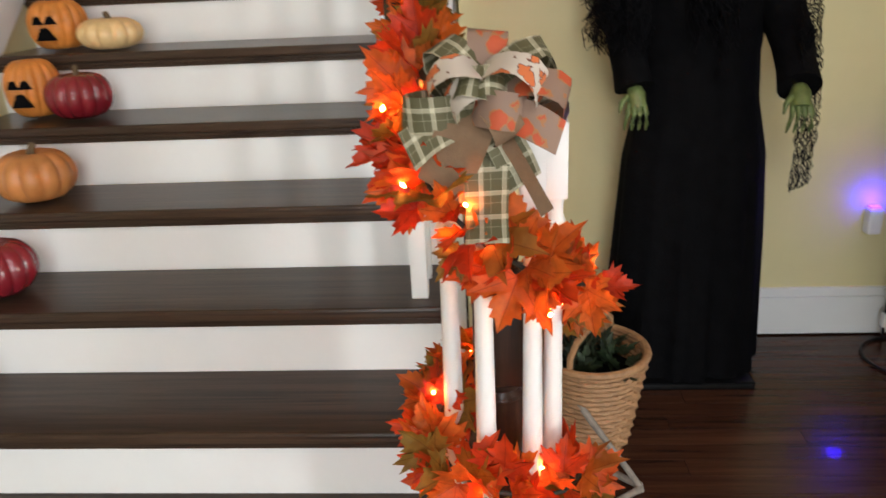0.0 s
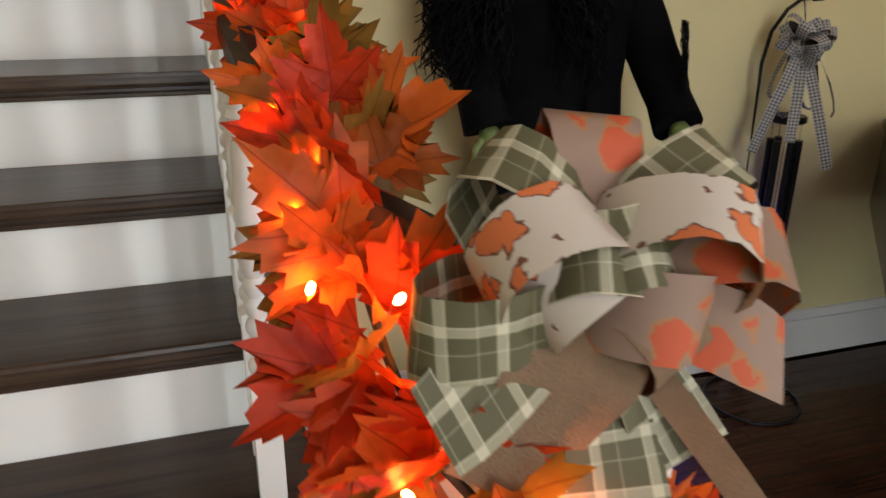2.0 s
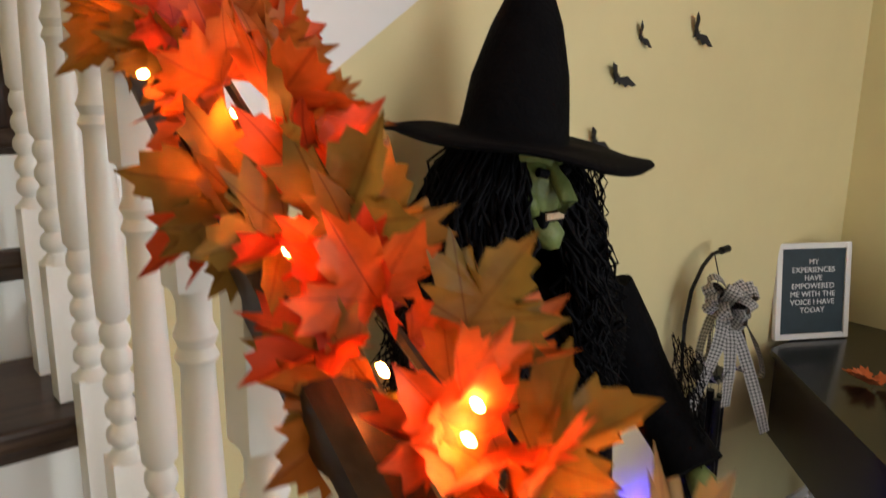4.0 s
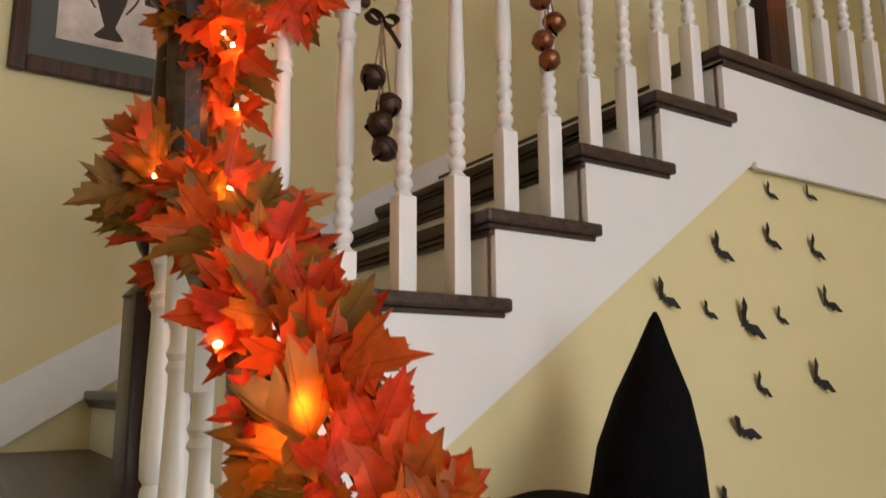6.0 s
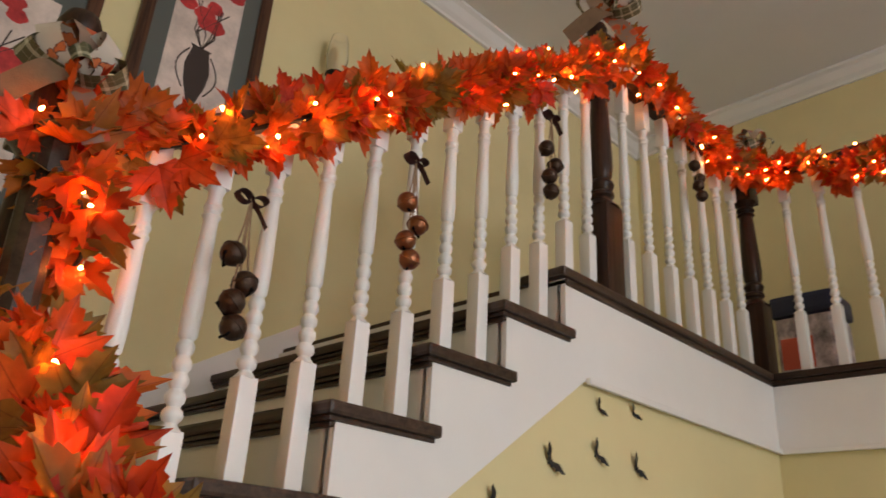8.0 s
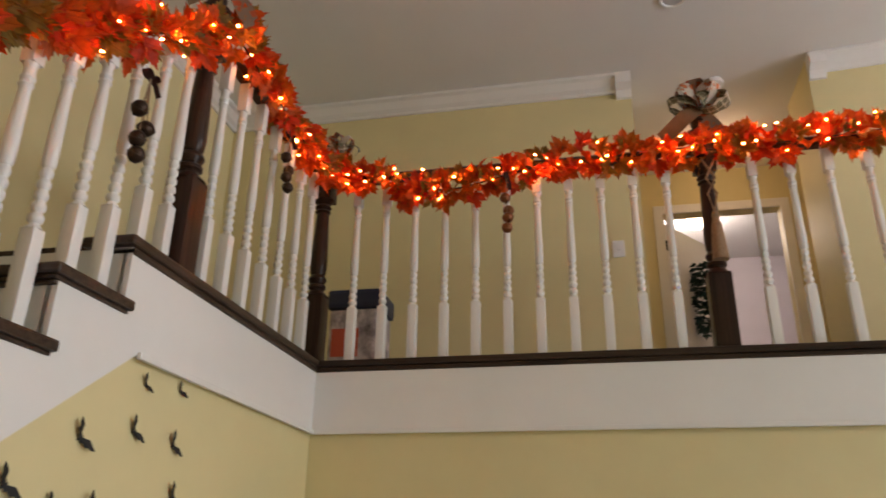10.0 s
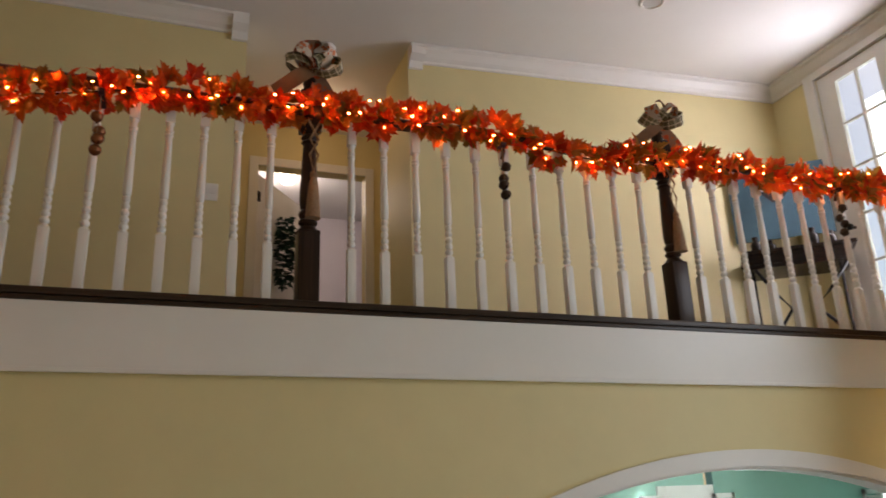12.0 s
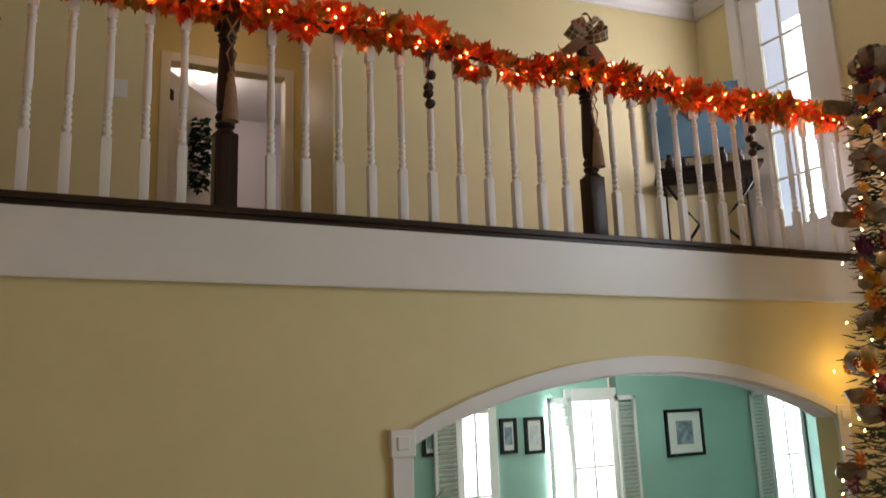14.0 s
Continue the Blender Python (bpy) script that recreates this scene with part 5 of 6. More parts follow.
for k in range(6):
    a = 2 * math.pi * k / 6 + 0.3
    L = (0.66, 0.42, 0.56, 0.36, 0.60, 0.46)[k]
    bm = bmesh.new()
    lathe(bm, [(0.0135, 0.94 - L), (0.0135, 0.94)], 12, (hx0 + 0.045 * math.cos(a), hy0 + 0.045 * math.sin(a), 0))
    tube(bm, [(hx0 + 0.045 * math.cos(a), hy0 + 0.045 * math.sin(a), 0.93), (hx0 + 0.045 * math.cos(a), hy0 + 0.045 * math.sin(a), 1.0)], 0.001, 4)
    part("chime_tube", bm, BLACK_METAL, ctop, smooth=True)
bm = bmesh.new()
lathe(bm, [(0.03, 0.66), (0.035, 0.665), (0.03, 0.675)], 16, (hx0, hy0, 0))
part("striker", bm, BLACK_METAL, ctop)
bm = bmesh.new()
prism(bm, [(0, 0.16), (0.022, 0.06), (0.028, 0.0), (0, -0.04), (-0.028, 0.0), (-0.022, 0.06)], (hx0, hy0 - 0.003, 0.10), (0.9, -0.4, 0), (0, 0, 1), (0.002, 0.004, 0))
part("wind_sail", bm, BLACK_METAL, ws, "black drop-shaped sail")
bow("ribbon_bow", (1.650 + hx0 - 0.045, 1.785 + hy0 - 0.055, 1.275), "black and white gingham ribbon bow with long tails",
    [(a, 15 + 22 * (k % 3), 0.088 + 0.012 * (k % 2), 0.024, 0.038, 0) for k, a in enumerate(range(0, 720, 42))] + [(248, 6, 0.20, 0.030, 0.036, 0, 75), (262, 10, 0.25, 0.034, 0.036, 0, 100), (282, 8, 0.22, 0.034, 0.036, 0, 80), (296, 6, 0.26, 0.030, 0.036, 0, 95)],
    [(252, 0.36, 0.036, 0), (288, 0.40, 0.036, 0), (270, 0.30, 0.036, 0)], (-0.55, -0.82, 0.1), [GINGHAM])

# night light
nl = thing("night_light", (1.54, YW - 0.02, 0.505), "small white plug-in night light glowing blue upward", "night light")
bx("body", mat("white_plastic", (0.78, 0.78, 0.80), 0.35), nl, -0.028, 0.028, -0.034, 0.018, -0.06, 0.045, bevel=0.012)
bx("lamp", mat("blue_lamp", (0.1, 0.05, 1.0), 0.3, emit=(0.10, 0.03, 1.0), power=6.0), nl, -0.020, 0.020, -0.022, 0.008, 0.046, 0.052, label="blue glowing lens")
point_light("night_light_glow", (1.535, YW - 0.035, 0.580), 1.3, (0.03, 0.006, 1.0), 0.03)

# ---------------------------------------------------------------- console table in the corner
TBL = wood("black_brown_table", (0.008, 0.006, 0.005), (0.03, 0.02, 0.015), 1, 0.25)
GLOSS = mat("black_brown_lacquer", (0.008, 0.006, 0.005), 0.25, vary=0.3, scale=14, coat=0.15)
tb = thing("piano", (0, 0, 0), "dark glossy wooden grand piano with its lid closed", "piano")
plan = [(2.20, 1.97), (1.34, 1.05), (1.40, 0.86), (2.02, 0.30), (2.66, 0.52), (2.76, 0.90), (2.76, 1.97)]
bm = bmesh.new()
prism(bm, plan, (0, 0, 0.955), (1, 0, 0), (0, 1, 0), (0, 0, 0.025))
part("lid", bm, GLOSS, tb)
inner = [(2.05 + (x - 2.05) * 0.975, 1.1 + (y - 1.1) * 0.975) for x, y in plan]
bm = bmesh.new()
prism(bm, inner, (0, 0, 0.66), (1, 0, 0), (0, 1, 0), (0, 0, 0.294))
part("case", bm, GLOSS, tb)
for x, y in ((1.52, 1.0), (2.1, 0.5), (2.55, 1.75)):
    bm = bmesh.new()
    lathe(bm, [(0.035, 0.0), (0.04, 0.03), (0.03, 0.06), (0.045, 0.3), (0.055, 0.55), (0.07, 0.60), (0.07, 0.66)], 16, (x, y, 0))
    part("leg", bm, GLOSS, tb, smooth=True)

sg = thing("letter_sign", (2.415, 1.93, 0.984), "white framed dark sign with white lettering on the piano", "sign")
CHALK = mat("dark_slate_board", (0.018, 0.035, 0.045), 0.6, vary=0.2, scale=20)
bx("board", CHALK, sg, -0.155, 0.155, 0.0, 0.012, 0.02, 0.41)
for a in ((-0.175, -0.15, 0.0, 0.43), (0.15, 0.175, 0.0, 0.43), (-0.15, 0.15, 0.0, 0.025), (-0.15, 0.15, 0.405, 0.43)):
    bx("frame_side", WHITE, sg, a[0], a[1], -0.008, 0.016, a[2], a[3], bevel=0.003)
LETTER = mat("white_lettering", (0.75, 0.75, 0.74), 0.6)
for k, word in enumerate(("MY", "EXPERIENCES", "HAVE", "EMPOWERED", "ME WITH THE", "VOICE I HAVE", "TODAY")):
    c = bpy.data.curves.new("lettering", "FONT")
    c.body, c.size, c.align_x, c.extrude = word, 0.034, "CENTER", 0.0008
    c.materials.append(LETTER)
    o = new("lettering", c)
    o.parent = sg
    o.matrix_basis = pose(0, -0.002, 0.335 - 0.036 * k, 90, 0, 0)
sg.rotation_euler = (radians(-7), 0, radians(-28))
sg.scale = (0.88, 0.88, 0.84)

lt = thing("lantern", (2.56, 1.56, 0.982), "whitewashed wooden lantern with glass sides on the piano", "lantern")
WW = mat("whitewashed_wood", (0.55, 0.52, 0.47), 0.7, vary=0.2, scale=30)
bx("base", WW, lt, -0.10, 0.10, -0.10, 0.10, 0.0, 0.025, bevel=0.003)
bx("roof", WW, lt, -0.10, 0.10, -0.10, 0.10, 0.27, 0.29, bevel=0.003)
for x in (-0.09, 0.074):
    for y in (-0.09, 0.074):
        bx("post", WW, lt, x, x + 0.016, y, y + 0.016, 0.025, 0.27)
for a in ((-0.086, 0.086, -0.084, -0.081), (-0.086, 0.086, 0.081, 0.084), (-0.084, -0.081, -0.086, 0.086), (0.081, 0.084, -0.086, 0.086)):
    bx("glass_pane", GLASS, lt, *a, 0.026, 0.269, label="clear glass pane")
hat2 = bmesh.new()
lathe(hat2, [(0.105, 0.0), (0.11, 0.004), (0.055, 0.01), (0.05, 0.03), (0.025, 0.11), (0.004, 0.19)], 24, wob=lambda a, z: 1 + 0.08 * math.sin(3 * a))
h2 = part("small_witch_hat", hat2, BLACK, None, smooth=True)
h2.location = (2.56, 1.56, 1.275)
tagged(h2, "small black fabric witch hat on top of the lantern", "hat")
rnd = random.Random(17)
bm = bmesh.new()
for k in range(50):
    p = Vector((rnd.uniform(-0.20, 0.20), rnd.uniform(-0.35, 0.35), 0.0))
    d = Vector((rnd.uniform(-1, 1), rnd.uniform(-1, 1), rnd.uniform(0.1, 0.7))).normalized()
    side = d.cross(Vector((0, 0, 1))).normalized()
    n = side.cross(d)
    leaf_bm(bm, Matrix.Translation(p) @ Matrix(((side.x, d.x, n.x, 0), (side.y, d.y, n.y, 0), (side.z, d.z, n.z, 0), (0, 0, 0, 1))) @ Matrix.Scale(0.09, 4), k)
sc = part("table_leaves", bm, mat("dark_orange_felt", (0.45, 0.11, 0.03), 0.9, vary=0.7, scale=9))
sc.location = (2.30, 1.30, 0.99)
tagged(sc, "scattered dark and orange leaves on the piano lid", "leaves", kind="stuff")

# ---------------------------------------------------------------- framed flower pictures by the stairs
FRAME = wood("dark_brown_frame", (0.03, 0.014, 0.008), (0.12, 0.055, 0.03), 2, 0.35)
MATB = mat("grey_green_mount", (0.10, 0.11, 0.10), 0.8)
PAPER = mat("cream_print", (0.64, 0.54, 0.48), 0.7, vary=0.35, scale=6)
POPPY = mat("red_poppy_print", (0.45, 0.03, 0.03), 0.7, vary=0.4, scale=25)
INK = mat("dark_ink_print", (0.04, 0.025, 0.02), 0.7)


def picture(x, z, wd, ht, seed):
    p = thing("flower_picture", (x, YB - 0.001, z), "dark wood framed print of red poppies in a dark vase", "picture", "pictures by the stairs")
    f = 0.055
    for n, a in (("frame_side", (-wd / 2, -wd / 2 + f, -ht / 2, ht / 2)), ("frame_side", (wd / 2 - f, wd / 2, -ht / 2, ht / 2)), ("frame_side", (-wd / 2 + f, wd / 2 - f, -ht / 2, -ht / 2 + f)), ("frame_side", (-wd / 2 + f, wd / 2 - f, ht / 2 - f, ht / 2))):
        bx(n, FRAME, p, a[0], a[1], -0.035, 0.0, a[2], a[3], bevel=0.008)
    bx("mount", MATB, p, -wd / 2 + f, wd / 2 - f, -0.016, -0.002, -ht / 2 + f, ht / 2 - f)
    iw, ih = wd / 2 - 0.135, ht / 2 - 0.135
    pr = bx("print", PAPER, p, -iw, iw, -0.019, -0.0165, -ih, ih)
    rnd = random.Random(seed)
    for k in range(9):
        bm = bmesh.new()
        cx, cz, r = rnd.uniform(-iw * 0.7, iw * 0.7), rnd.uniform(0.0, ih * 0.85), rnd.uniform(0.035, 0.06)
        pts = [(cx + r * (1 + 0.12 * math.sin(5 * a + k)) * math.cos(a), cz + r * 0.85 * math.sin(a)) for a in [2 * math.pi * q / 18 for q in range(18)]]
        prism(bm, pts, (0, -0.0195 - 0.0002 * k, 0), (1, 0, 0), (0, 0, 1), (0, -0.0006, 0))
        part("poppy", bm, POPPY, pr, "red painted poppy")
    bm = bmesh.new()
    vase = [(0.035, -ih * 0.92), (0.05, -ih * 0.9), (0.018, -ih * 0.8), (0.05, -ih * 0.55), (0.06, -ih * 0.35), (0.04, -ih * 0.12), (0.05, -ih * 0.08)]
    prism(bm, vase + [(-a, b) for a, b in vase[::-1]], (0, -0.0193, 0), (1, 0, 0), (0, 0, 1), (0, -0.0008, 0))
    for s in (-1, 1):
        tube(bm, [(s * (0.05 + 0.045 * math.sin(math.pi * t / 8)), -0.0195, -ih * (0.15 + 0.5 * t / 8)) for t in range(9)], 0.0035, 4)
    for k in range(7):
        tube(bm, [(0, -0.0195, -ih * 0.1), (rnd.uniform(-0.05, 0.05), -0.0195, ih * 0.1), (rnd.uniform(-0.12, 0.12), -0.0195, ih * 0.5)], 0.003, 4)
    part("vase_print", bm, INK, pr, "dark painted vase and stems")
    return p


picture(-0.03, 3.62, 0.60, 1.08, 1)
picture(0.70, 4.20, 0.58, 1.08, 2)
bm = bmesh.new()
sc2 = thing("wall_sconce", (1.36, YB - 0.09, 4.36), "black iron wall sconce with a clear glass chimney", "sconce")
lathe(bm, [(0.012, -0.06), (0.03, -0.03), (0.035, -0.01), (0.05, 0.0), (0.05, 0.008)], 16)
tube(bm, [(0, 0, -0.05), (0, 0.05, -0.08), (0, 0.088, -0.02)], 0.007, 6)
part("bracket", bm, BLACK_METAL, sc2, smooth=True)
bm = bmesh.new()
lathe(bm, [(0.042, 0.01), (0.058, 0.10), (0.05, 0.20), (0.04, 0.24), (0.038, 0.24), (0.048, 0.20), (0.056, 0.10), (0.040, 0.011)], 18, cap=False)
part("glass_chimney", bm, GLASS, sc2, "clear glass chimney", smooth=True)

# ---------------------------------------------------------------- upstairs
# glazed door with its casing
gd = thing("glazed_door", (3.275, YU, Z2), "white painted glazed door with bright daylight panes", "door")
for a in ((-0.46, -0.36, 0, 2.40), (0.36, 0.46, 0, 2.40), (-0.36, 0.36, 2.30, 2.40)):
    bx("casing", WHITE, gd, a[0], a[1], -0.02, 0.03, a[2], a[3], bevel=0.004)
for a in ((-0.355, -0.19, 0.01, 2.295), (0.19, 0.355, 0.01, 2.295), (-0.19, 0.19, 0.01, 0.34), (-0.19, 0.19, 2.20, 2.295)):
    bx("door_rail", WHITE, gd, a[0], a[1], -0.045, -0.005, a[2], a[3], bevel=0.003)
bx("muntin", WHITE, gd, -0.010, 0.010, -0.035, -0.008, 0.34, 2.20)
for k in range(1, 5):
    bx("muntin", WHITE, gd, -0.19, 0.19, -0.034, -0.010, 0.34 + 0.372 * k - 0.009, 0.34 + 0.372 * k + 0.009)
pane = bx("glass_pane", GLASS, gd, -0.19, 0.19, -0.024, -0.020, 0.34, 2.20, label="clear glass")
pane.visible_shadow = False
bm = bmesh.new()
lathe(bm, [(0.012, 0), (0.012, 0.03), (0.026, 0.045), (0.024, 0.065), (0.005, 0.07)], 12, (0.28, -0.005, 1.0), axis=Vector((0, 1, 0)))
part("door_knob", bm, BLACK_METAL, gd, "dark door knob", smooth=True)
bd2 = tagged(bx("backdrop_sky", DAYLIGHT, None, 2.6, 4.0, YF - 0.75, YF - 0.72, Z2 - 0.2, ZC), "bright overcast sky beyond the upstairs door", "sky", kind="structure")

ct = thing("hall_console", (3.74, -3.58, Z2), "small dark console table with scrolled iron legs upstairs", "table")
bx("tabletop", TBL, ct, -0.16, 0.25, -0.42, 0.36, 0.80, 0.83, bevel=0.005)
bx("drawer_box", TBL, ct, -0.14, 0.24, -0.38, 0.32, 0.69, 0.80, bevel=0.004)
for y in (-0.34, 0.28):
    bm = bmesh.new()
    tube(bm, [(-0.12, y, 0.69), (-0.10, y * 0.6, 0.5), (-0.08, y * 0.25, 0.38), (-0.11, y * 0.7, 0.2), (-0.13, y * 1.05, 0.0)], 0.013, 8)
    tube(bm, [(0.20, y, 0.69), (0.20, y, 0.0)], 0.012, 8)
    part("leg", bm, BLACK_METAL, ct, smooth=True)
ct.rotation_euler = (0, 0, radians(-40))
cv = thing("blue_canvas", (3.90, -3.71, Z2 + 1.42), "large blue canvas with a dark patterned urn leaning on the wall", "picture")
BLUEC = mat("slate_blue_canvas", (0.06, 0.125, 0.165), 0.8, vary=0.25, scale=3)
cv.rotation_euler = (0, 0, radians(-40))
canv = bx("canvas", BLUEC, cv, -0.02, 0.0, -0.36, 0.36, -0.42, 0.18)
bm = bmesh.new()
urn = [(0.03, -0.12), (0.09, -0.05), (0.14, 0.08), (0.15, 0.12), (0.10, 0.13), (0.16, 0.15), (0.17, 0.17)]
prism(bm, urn + [(-a, b) for a, b in urn[::-1]], (-0.021, 0.02, 0), (0, 1, 0), (0, 0, 1), (-0.002, 0, 0))
part("urn_print", bm, INK, canv, "dark painted urn")
bm = bmesh.new()
for k in range(4):
    box(bm, -0.026, -0.0235, 0.02 - 0.10, 0.02 + 0.10, -0.02 + 0.05 * k, -0.005 + 0.05 * k)
part("urn_bands", bm, mat("pale_band_print", (0.5, 0.52, 0.5), 0.8), canv, "pale painted bands")
for y, h in ((0.24, 0.14), (0.14, 0.10), (-0.16, 0.16), (-0.28, 0.12)):
    bm = bmesh.new()
    lathe(bm, [(0.03, 0), (0.04, 0.02), (0.04, h * 0.6), (0.02, h * 0.8), (0.025, h)], 14)
    o = part("dark_vase", bm, TBL, None, smooth=True)
    o.location = (3.74 + 0.64 * y, -3.58 + 0.77 * y, Z2 + 0.831)
    tagged(o, "small dark vase on the upstairs console", "vase", "vases on the hall console")

# storage bag beside the railing, light switch, smoke detector, recessed lights
bn = thing("storage_tub", (3.72, 2.13, Z2), "printed tub with a dark blue lid standing in the upstairs hall", "tub")
PRINT = mat("printed_tub_side", (0.42, 0.36, 0.36), 0.5, vary=0.8, scale=11)
tubb = bx("tub", PRINT, bn, -0.18, 0.18, -0.20, 0.20, 0.0, 0.56, bevel=0.03)
bx("lid", mat("navy_plastic", (0.012, 0.018, 0.05), 0.4), bn, -0.20, 0.20, -0.22, 0.22, 0.56, 0.69, bevel=0.03, label="dark blue lid")
bx("red_label", mat("orange_red_print", (0.6, 0.10, 0.05), 0.6), tubb, -0.184, -0.181, -0.05, 0.17, 0.25, 0.43, label="orange printed label")
bx("dark_print", INK, tubb, -0.184, -0.181, -0.16, 0.16, 0.02, 0.20, label="dark printed panel")
bx("violet_strip", mat("violet_lit_plastic", (0.25, 0.2, 0.7), 0.5, emit=(0.25, 0.15, 1.0), power=0.6), bn, -0.10, 0.0, -0.209, -0.203, 0.0, 0.30, label="violet glowing strip")
bn.scale = (0.8, 0.74, 0.92)
sw = thing("light_switch", (XH, 0.575, Z2 + 1.12), "white light switch plate on the yellow wall", "switch")
bx("plate", WHITE, sw, -0.008, 0.0, -0.04, 0.04, -0.06, 0.06, bevel=0.003)
bx("toggle", WHITE, sw, -0.018, -0.008, -0.006, 0.006, -0.012, 0.012)
sd = thing("smoke_detector", (4.54, -0.20, ZC), "round white smoke detector under the ceiling", "smoke detector")
bm = bmesh.new()
lathe(bm, [(0.055, -0.045), (0.068, -0.035), (0.07, -0.012), (0.06, 0.0)], 24)
part("housing", bm, WHITE, sd, smooth=True)
for x, y in ((3.56, 0.15), (3.315, -2.28)):
    rl = thing("recessed_light", (x, y, ZC), "unlit recessed ceiling light with a white ring", "ceiling light", "recessed ceiling lights")
    bm = bmesh.new()
    tube(bm, [(0.08 * math.cos(2 * math.pi * k / 28), 0.08 * math.sin(2 * math.pi * k / 28), -0.003) for k in range(28)], 0.012, 6, closed=True)
    part("ring", bm, WHITE, rl, smooth=True)
    bm = bmesh.new()
    lathe(bm, [(0.07, -0.004), (0.07, -0.001)], 24)
    part("lens", bm, mat("frosted_lens", (0.5, 0.5, 0.5), 0.4), rl)

# bedroom ceiling lamp and the greenery on the door
lp = thing("bedroom_lamp", (6.98, -0.29, ZC), "round glowing ceiling lamp in the bedroom", "ceiling light")
bm = bmesh.new()
lathe(bm, [(0.02, -0.12), (0.06, -0.11), (0.09, -0.07), (0.08, 0.0)], 24)
part("shade", bm, mat("glowing_opal_glass", (1, 0.9, 0.8), 0.4, emit=(1.0, 0.78, 0.6), power=9.0), lp, smooth=True)
point_light("bedroom_lamp_glow", (6.98, -0.29, ZC - 0.25), 20, (1.0, 0.82, 0.74), 0.12)
# added warm fill for the corridor's peach glow; no lamp is known there
point_light("added_corridor_fill", (5.3, -0.35, ZC - 0.3), 3.2, (1.0, 0.62, 0.38), 0.08)
# glowing disc added under the ceiling to go with that fill
cl = thing("added_corridor_glow", (5.3, -0.2, ZC), "added warm glowing disc under the corridor ceiling, no known lamp", "ceiling light")
bm = bmesh.new()
lathe(bm, [(0.02, -0.07), (0.07, -0.06), (0.10, -0.02), (0.10, 0.0)], 20)
part("shade", bm, mat("added_amber_glow", (1, 0.8, 0.6), 0.4, emit=(1.0, 0.7, 0.45), power=4.0), cl, smooth=True)
rnd = random.Random(31)
bm = bmesh.new()
for k in range(160):
    a = rnd.uniform(0, 6.28)
    z = rnd.uniform(-0.45, 0.42)
    rr = 0.11 * (1 - abs(z) * 0.8)
    d = Vector((math.cos(a), math.sin(a), rnd.uniform(-0.6, 0.3))).normalized()
    side = d.cross(Vector((0, 0, 1))).normalized()
    n = side.cross(d)
    leaf_bm(bm, Matrix.Translation((rr * math.cos(a) * 0.6, rr * math.sin(a) * 0.6, z)) @ Matrix(((side.x, d.x, n.x, 0), (side.y, d.y, n.y, 0), (side.z, d.z, n.z, 0), (0, 0, 0, 1))) @ Matrix.Scale(0.09, 4), k)
sg2 = part("door_swag", bm, mat("teal_green_foliage", (0.02, 0.07, 0.06), 0.7, vary=0.6, scale=12))
sg2.location = (6.30, -0.19, 4.34)
sg2.scale = (0.8, 0.8, 0.75)
tagged(sg2, "hanging swag of dark teal foliage on the bedroom door", "swag", kind="stuff")

# ---------------------------------------------------------------- tall floral column garland beside the balcony end
cg = thing("autumn_tree", (2.17, -3.41, 0.0), "tall lit artificial tree dressed in autumn flowers, gold balls and ribbon", "tree")
rnd = random.Random(41)


def tree_r(z):
    return 0.115 + (3.95 - z) * 0.145 + 0.02 * math.sin(z * 9)


GOLD = mat("gold_ball", (0.55, 0.40, 0.17), 0.28, metal=0.9, vary=0.2, scale=20)
MESHR = mat("champagne_mesh_ribbon", (0.21, 0.145, 0.085), 0.6, vary=0.35, scale=50)
PETALS = [mat("yellow_petals", (0.75, 0.38, 0.03), 0.7), mat("red_petals", (0.40, 0.03, 0.03), 0.7), mat("orange_petals", (0.70, 0.18, 0.02), 0.7), mat("plum_petals", (0.10, 0.01, 0.05), 0.7)]
PINE = mat("dark_needles", (0.015, 0.03, 0.014), 0.7, vary=0.4, scale=40)
bm = bmesh.new()
for k in range(3600):
    z, a = 3.95 - 3.6 * rnd.random() ** 0.8, rnd.uniform(0, 6.28)
    rr = tree_r(z) * rnd.uniform(0.35, 0.85)
    d = Vector((math.cos(a), math.sin(a), rnd.uniform(-0.5, 0.5))).normalized()
    p = Vector((rr * math.cos(a), rr * math.sin(a), z))
    tube(bm, [p, p + d * rnd.uniform(0.05, 0.10)], [0.007, 0.002], 3)
tagged(part("needles", bm, PINE, cg), kind="stuff")
bm = bmesh.new()
tube(bm, [(0, 0, 0.0), (0, 0, 2.0), (0, 0, 3.9)], [0.05, 0.035, 0.01], 8)
part("trunk", bm, TWIG, cg)


def on_tree(z, a, f=1.0):
    return Vector((tree_r(z) * f * math.cos(a), tree_r(z) * f * math.sin(a), z))


flowers = []
for v in range(8):
    bm = bmesh.new()
    r = (0.04, 0.05, 0.06, 0.07)[v % 4]
    for n in range(12):
        b = 2 * math.pi * n / 12
        u, w2 = Vector((math.cos(b), math.sin(b), 0)), Vector((-math.sin(b), math.cos(b), 0))
        up2 = Vector((0, 0, 1)) * (0.012 if n % 2 else 0.022)
        pts = [u * 0.006, u * r * 0.6 + w2 * r * 0.24 + up2, u * r + up2 * 0.3, u * r * 0.6 - w2 * r * 0.24 + up2]
        bm.faces.new([bm.verts.new(x) for x in pts])
    lathe(bm, [(0.010, 0.0), (0.014, 0.012), (0.003, 0.02)], 8)
    o = part("flower", bm, PETALS[v % 4 if v < 4 else (v + 1) % 4], cg)
    o.matrix_basis = Matrix.Translation(on_tree(0.5 + 0.3 * v, 2.6)) @ Vector((-1, 0.4, 0)).to_track_quat("Z", "Y").to_matrix().to_4x4()
    flowers.append(o)
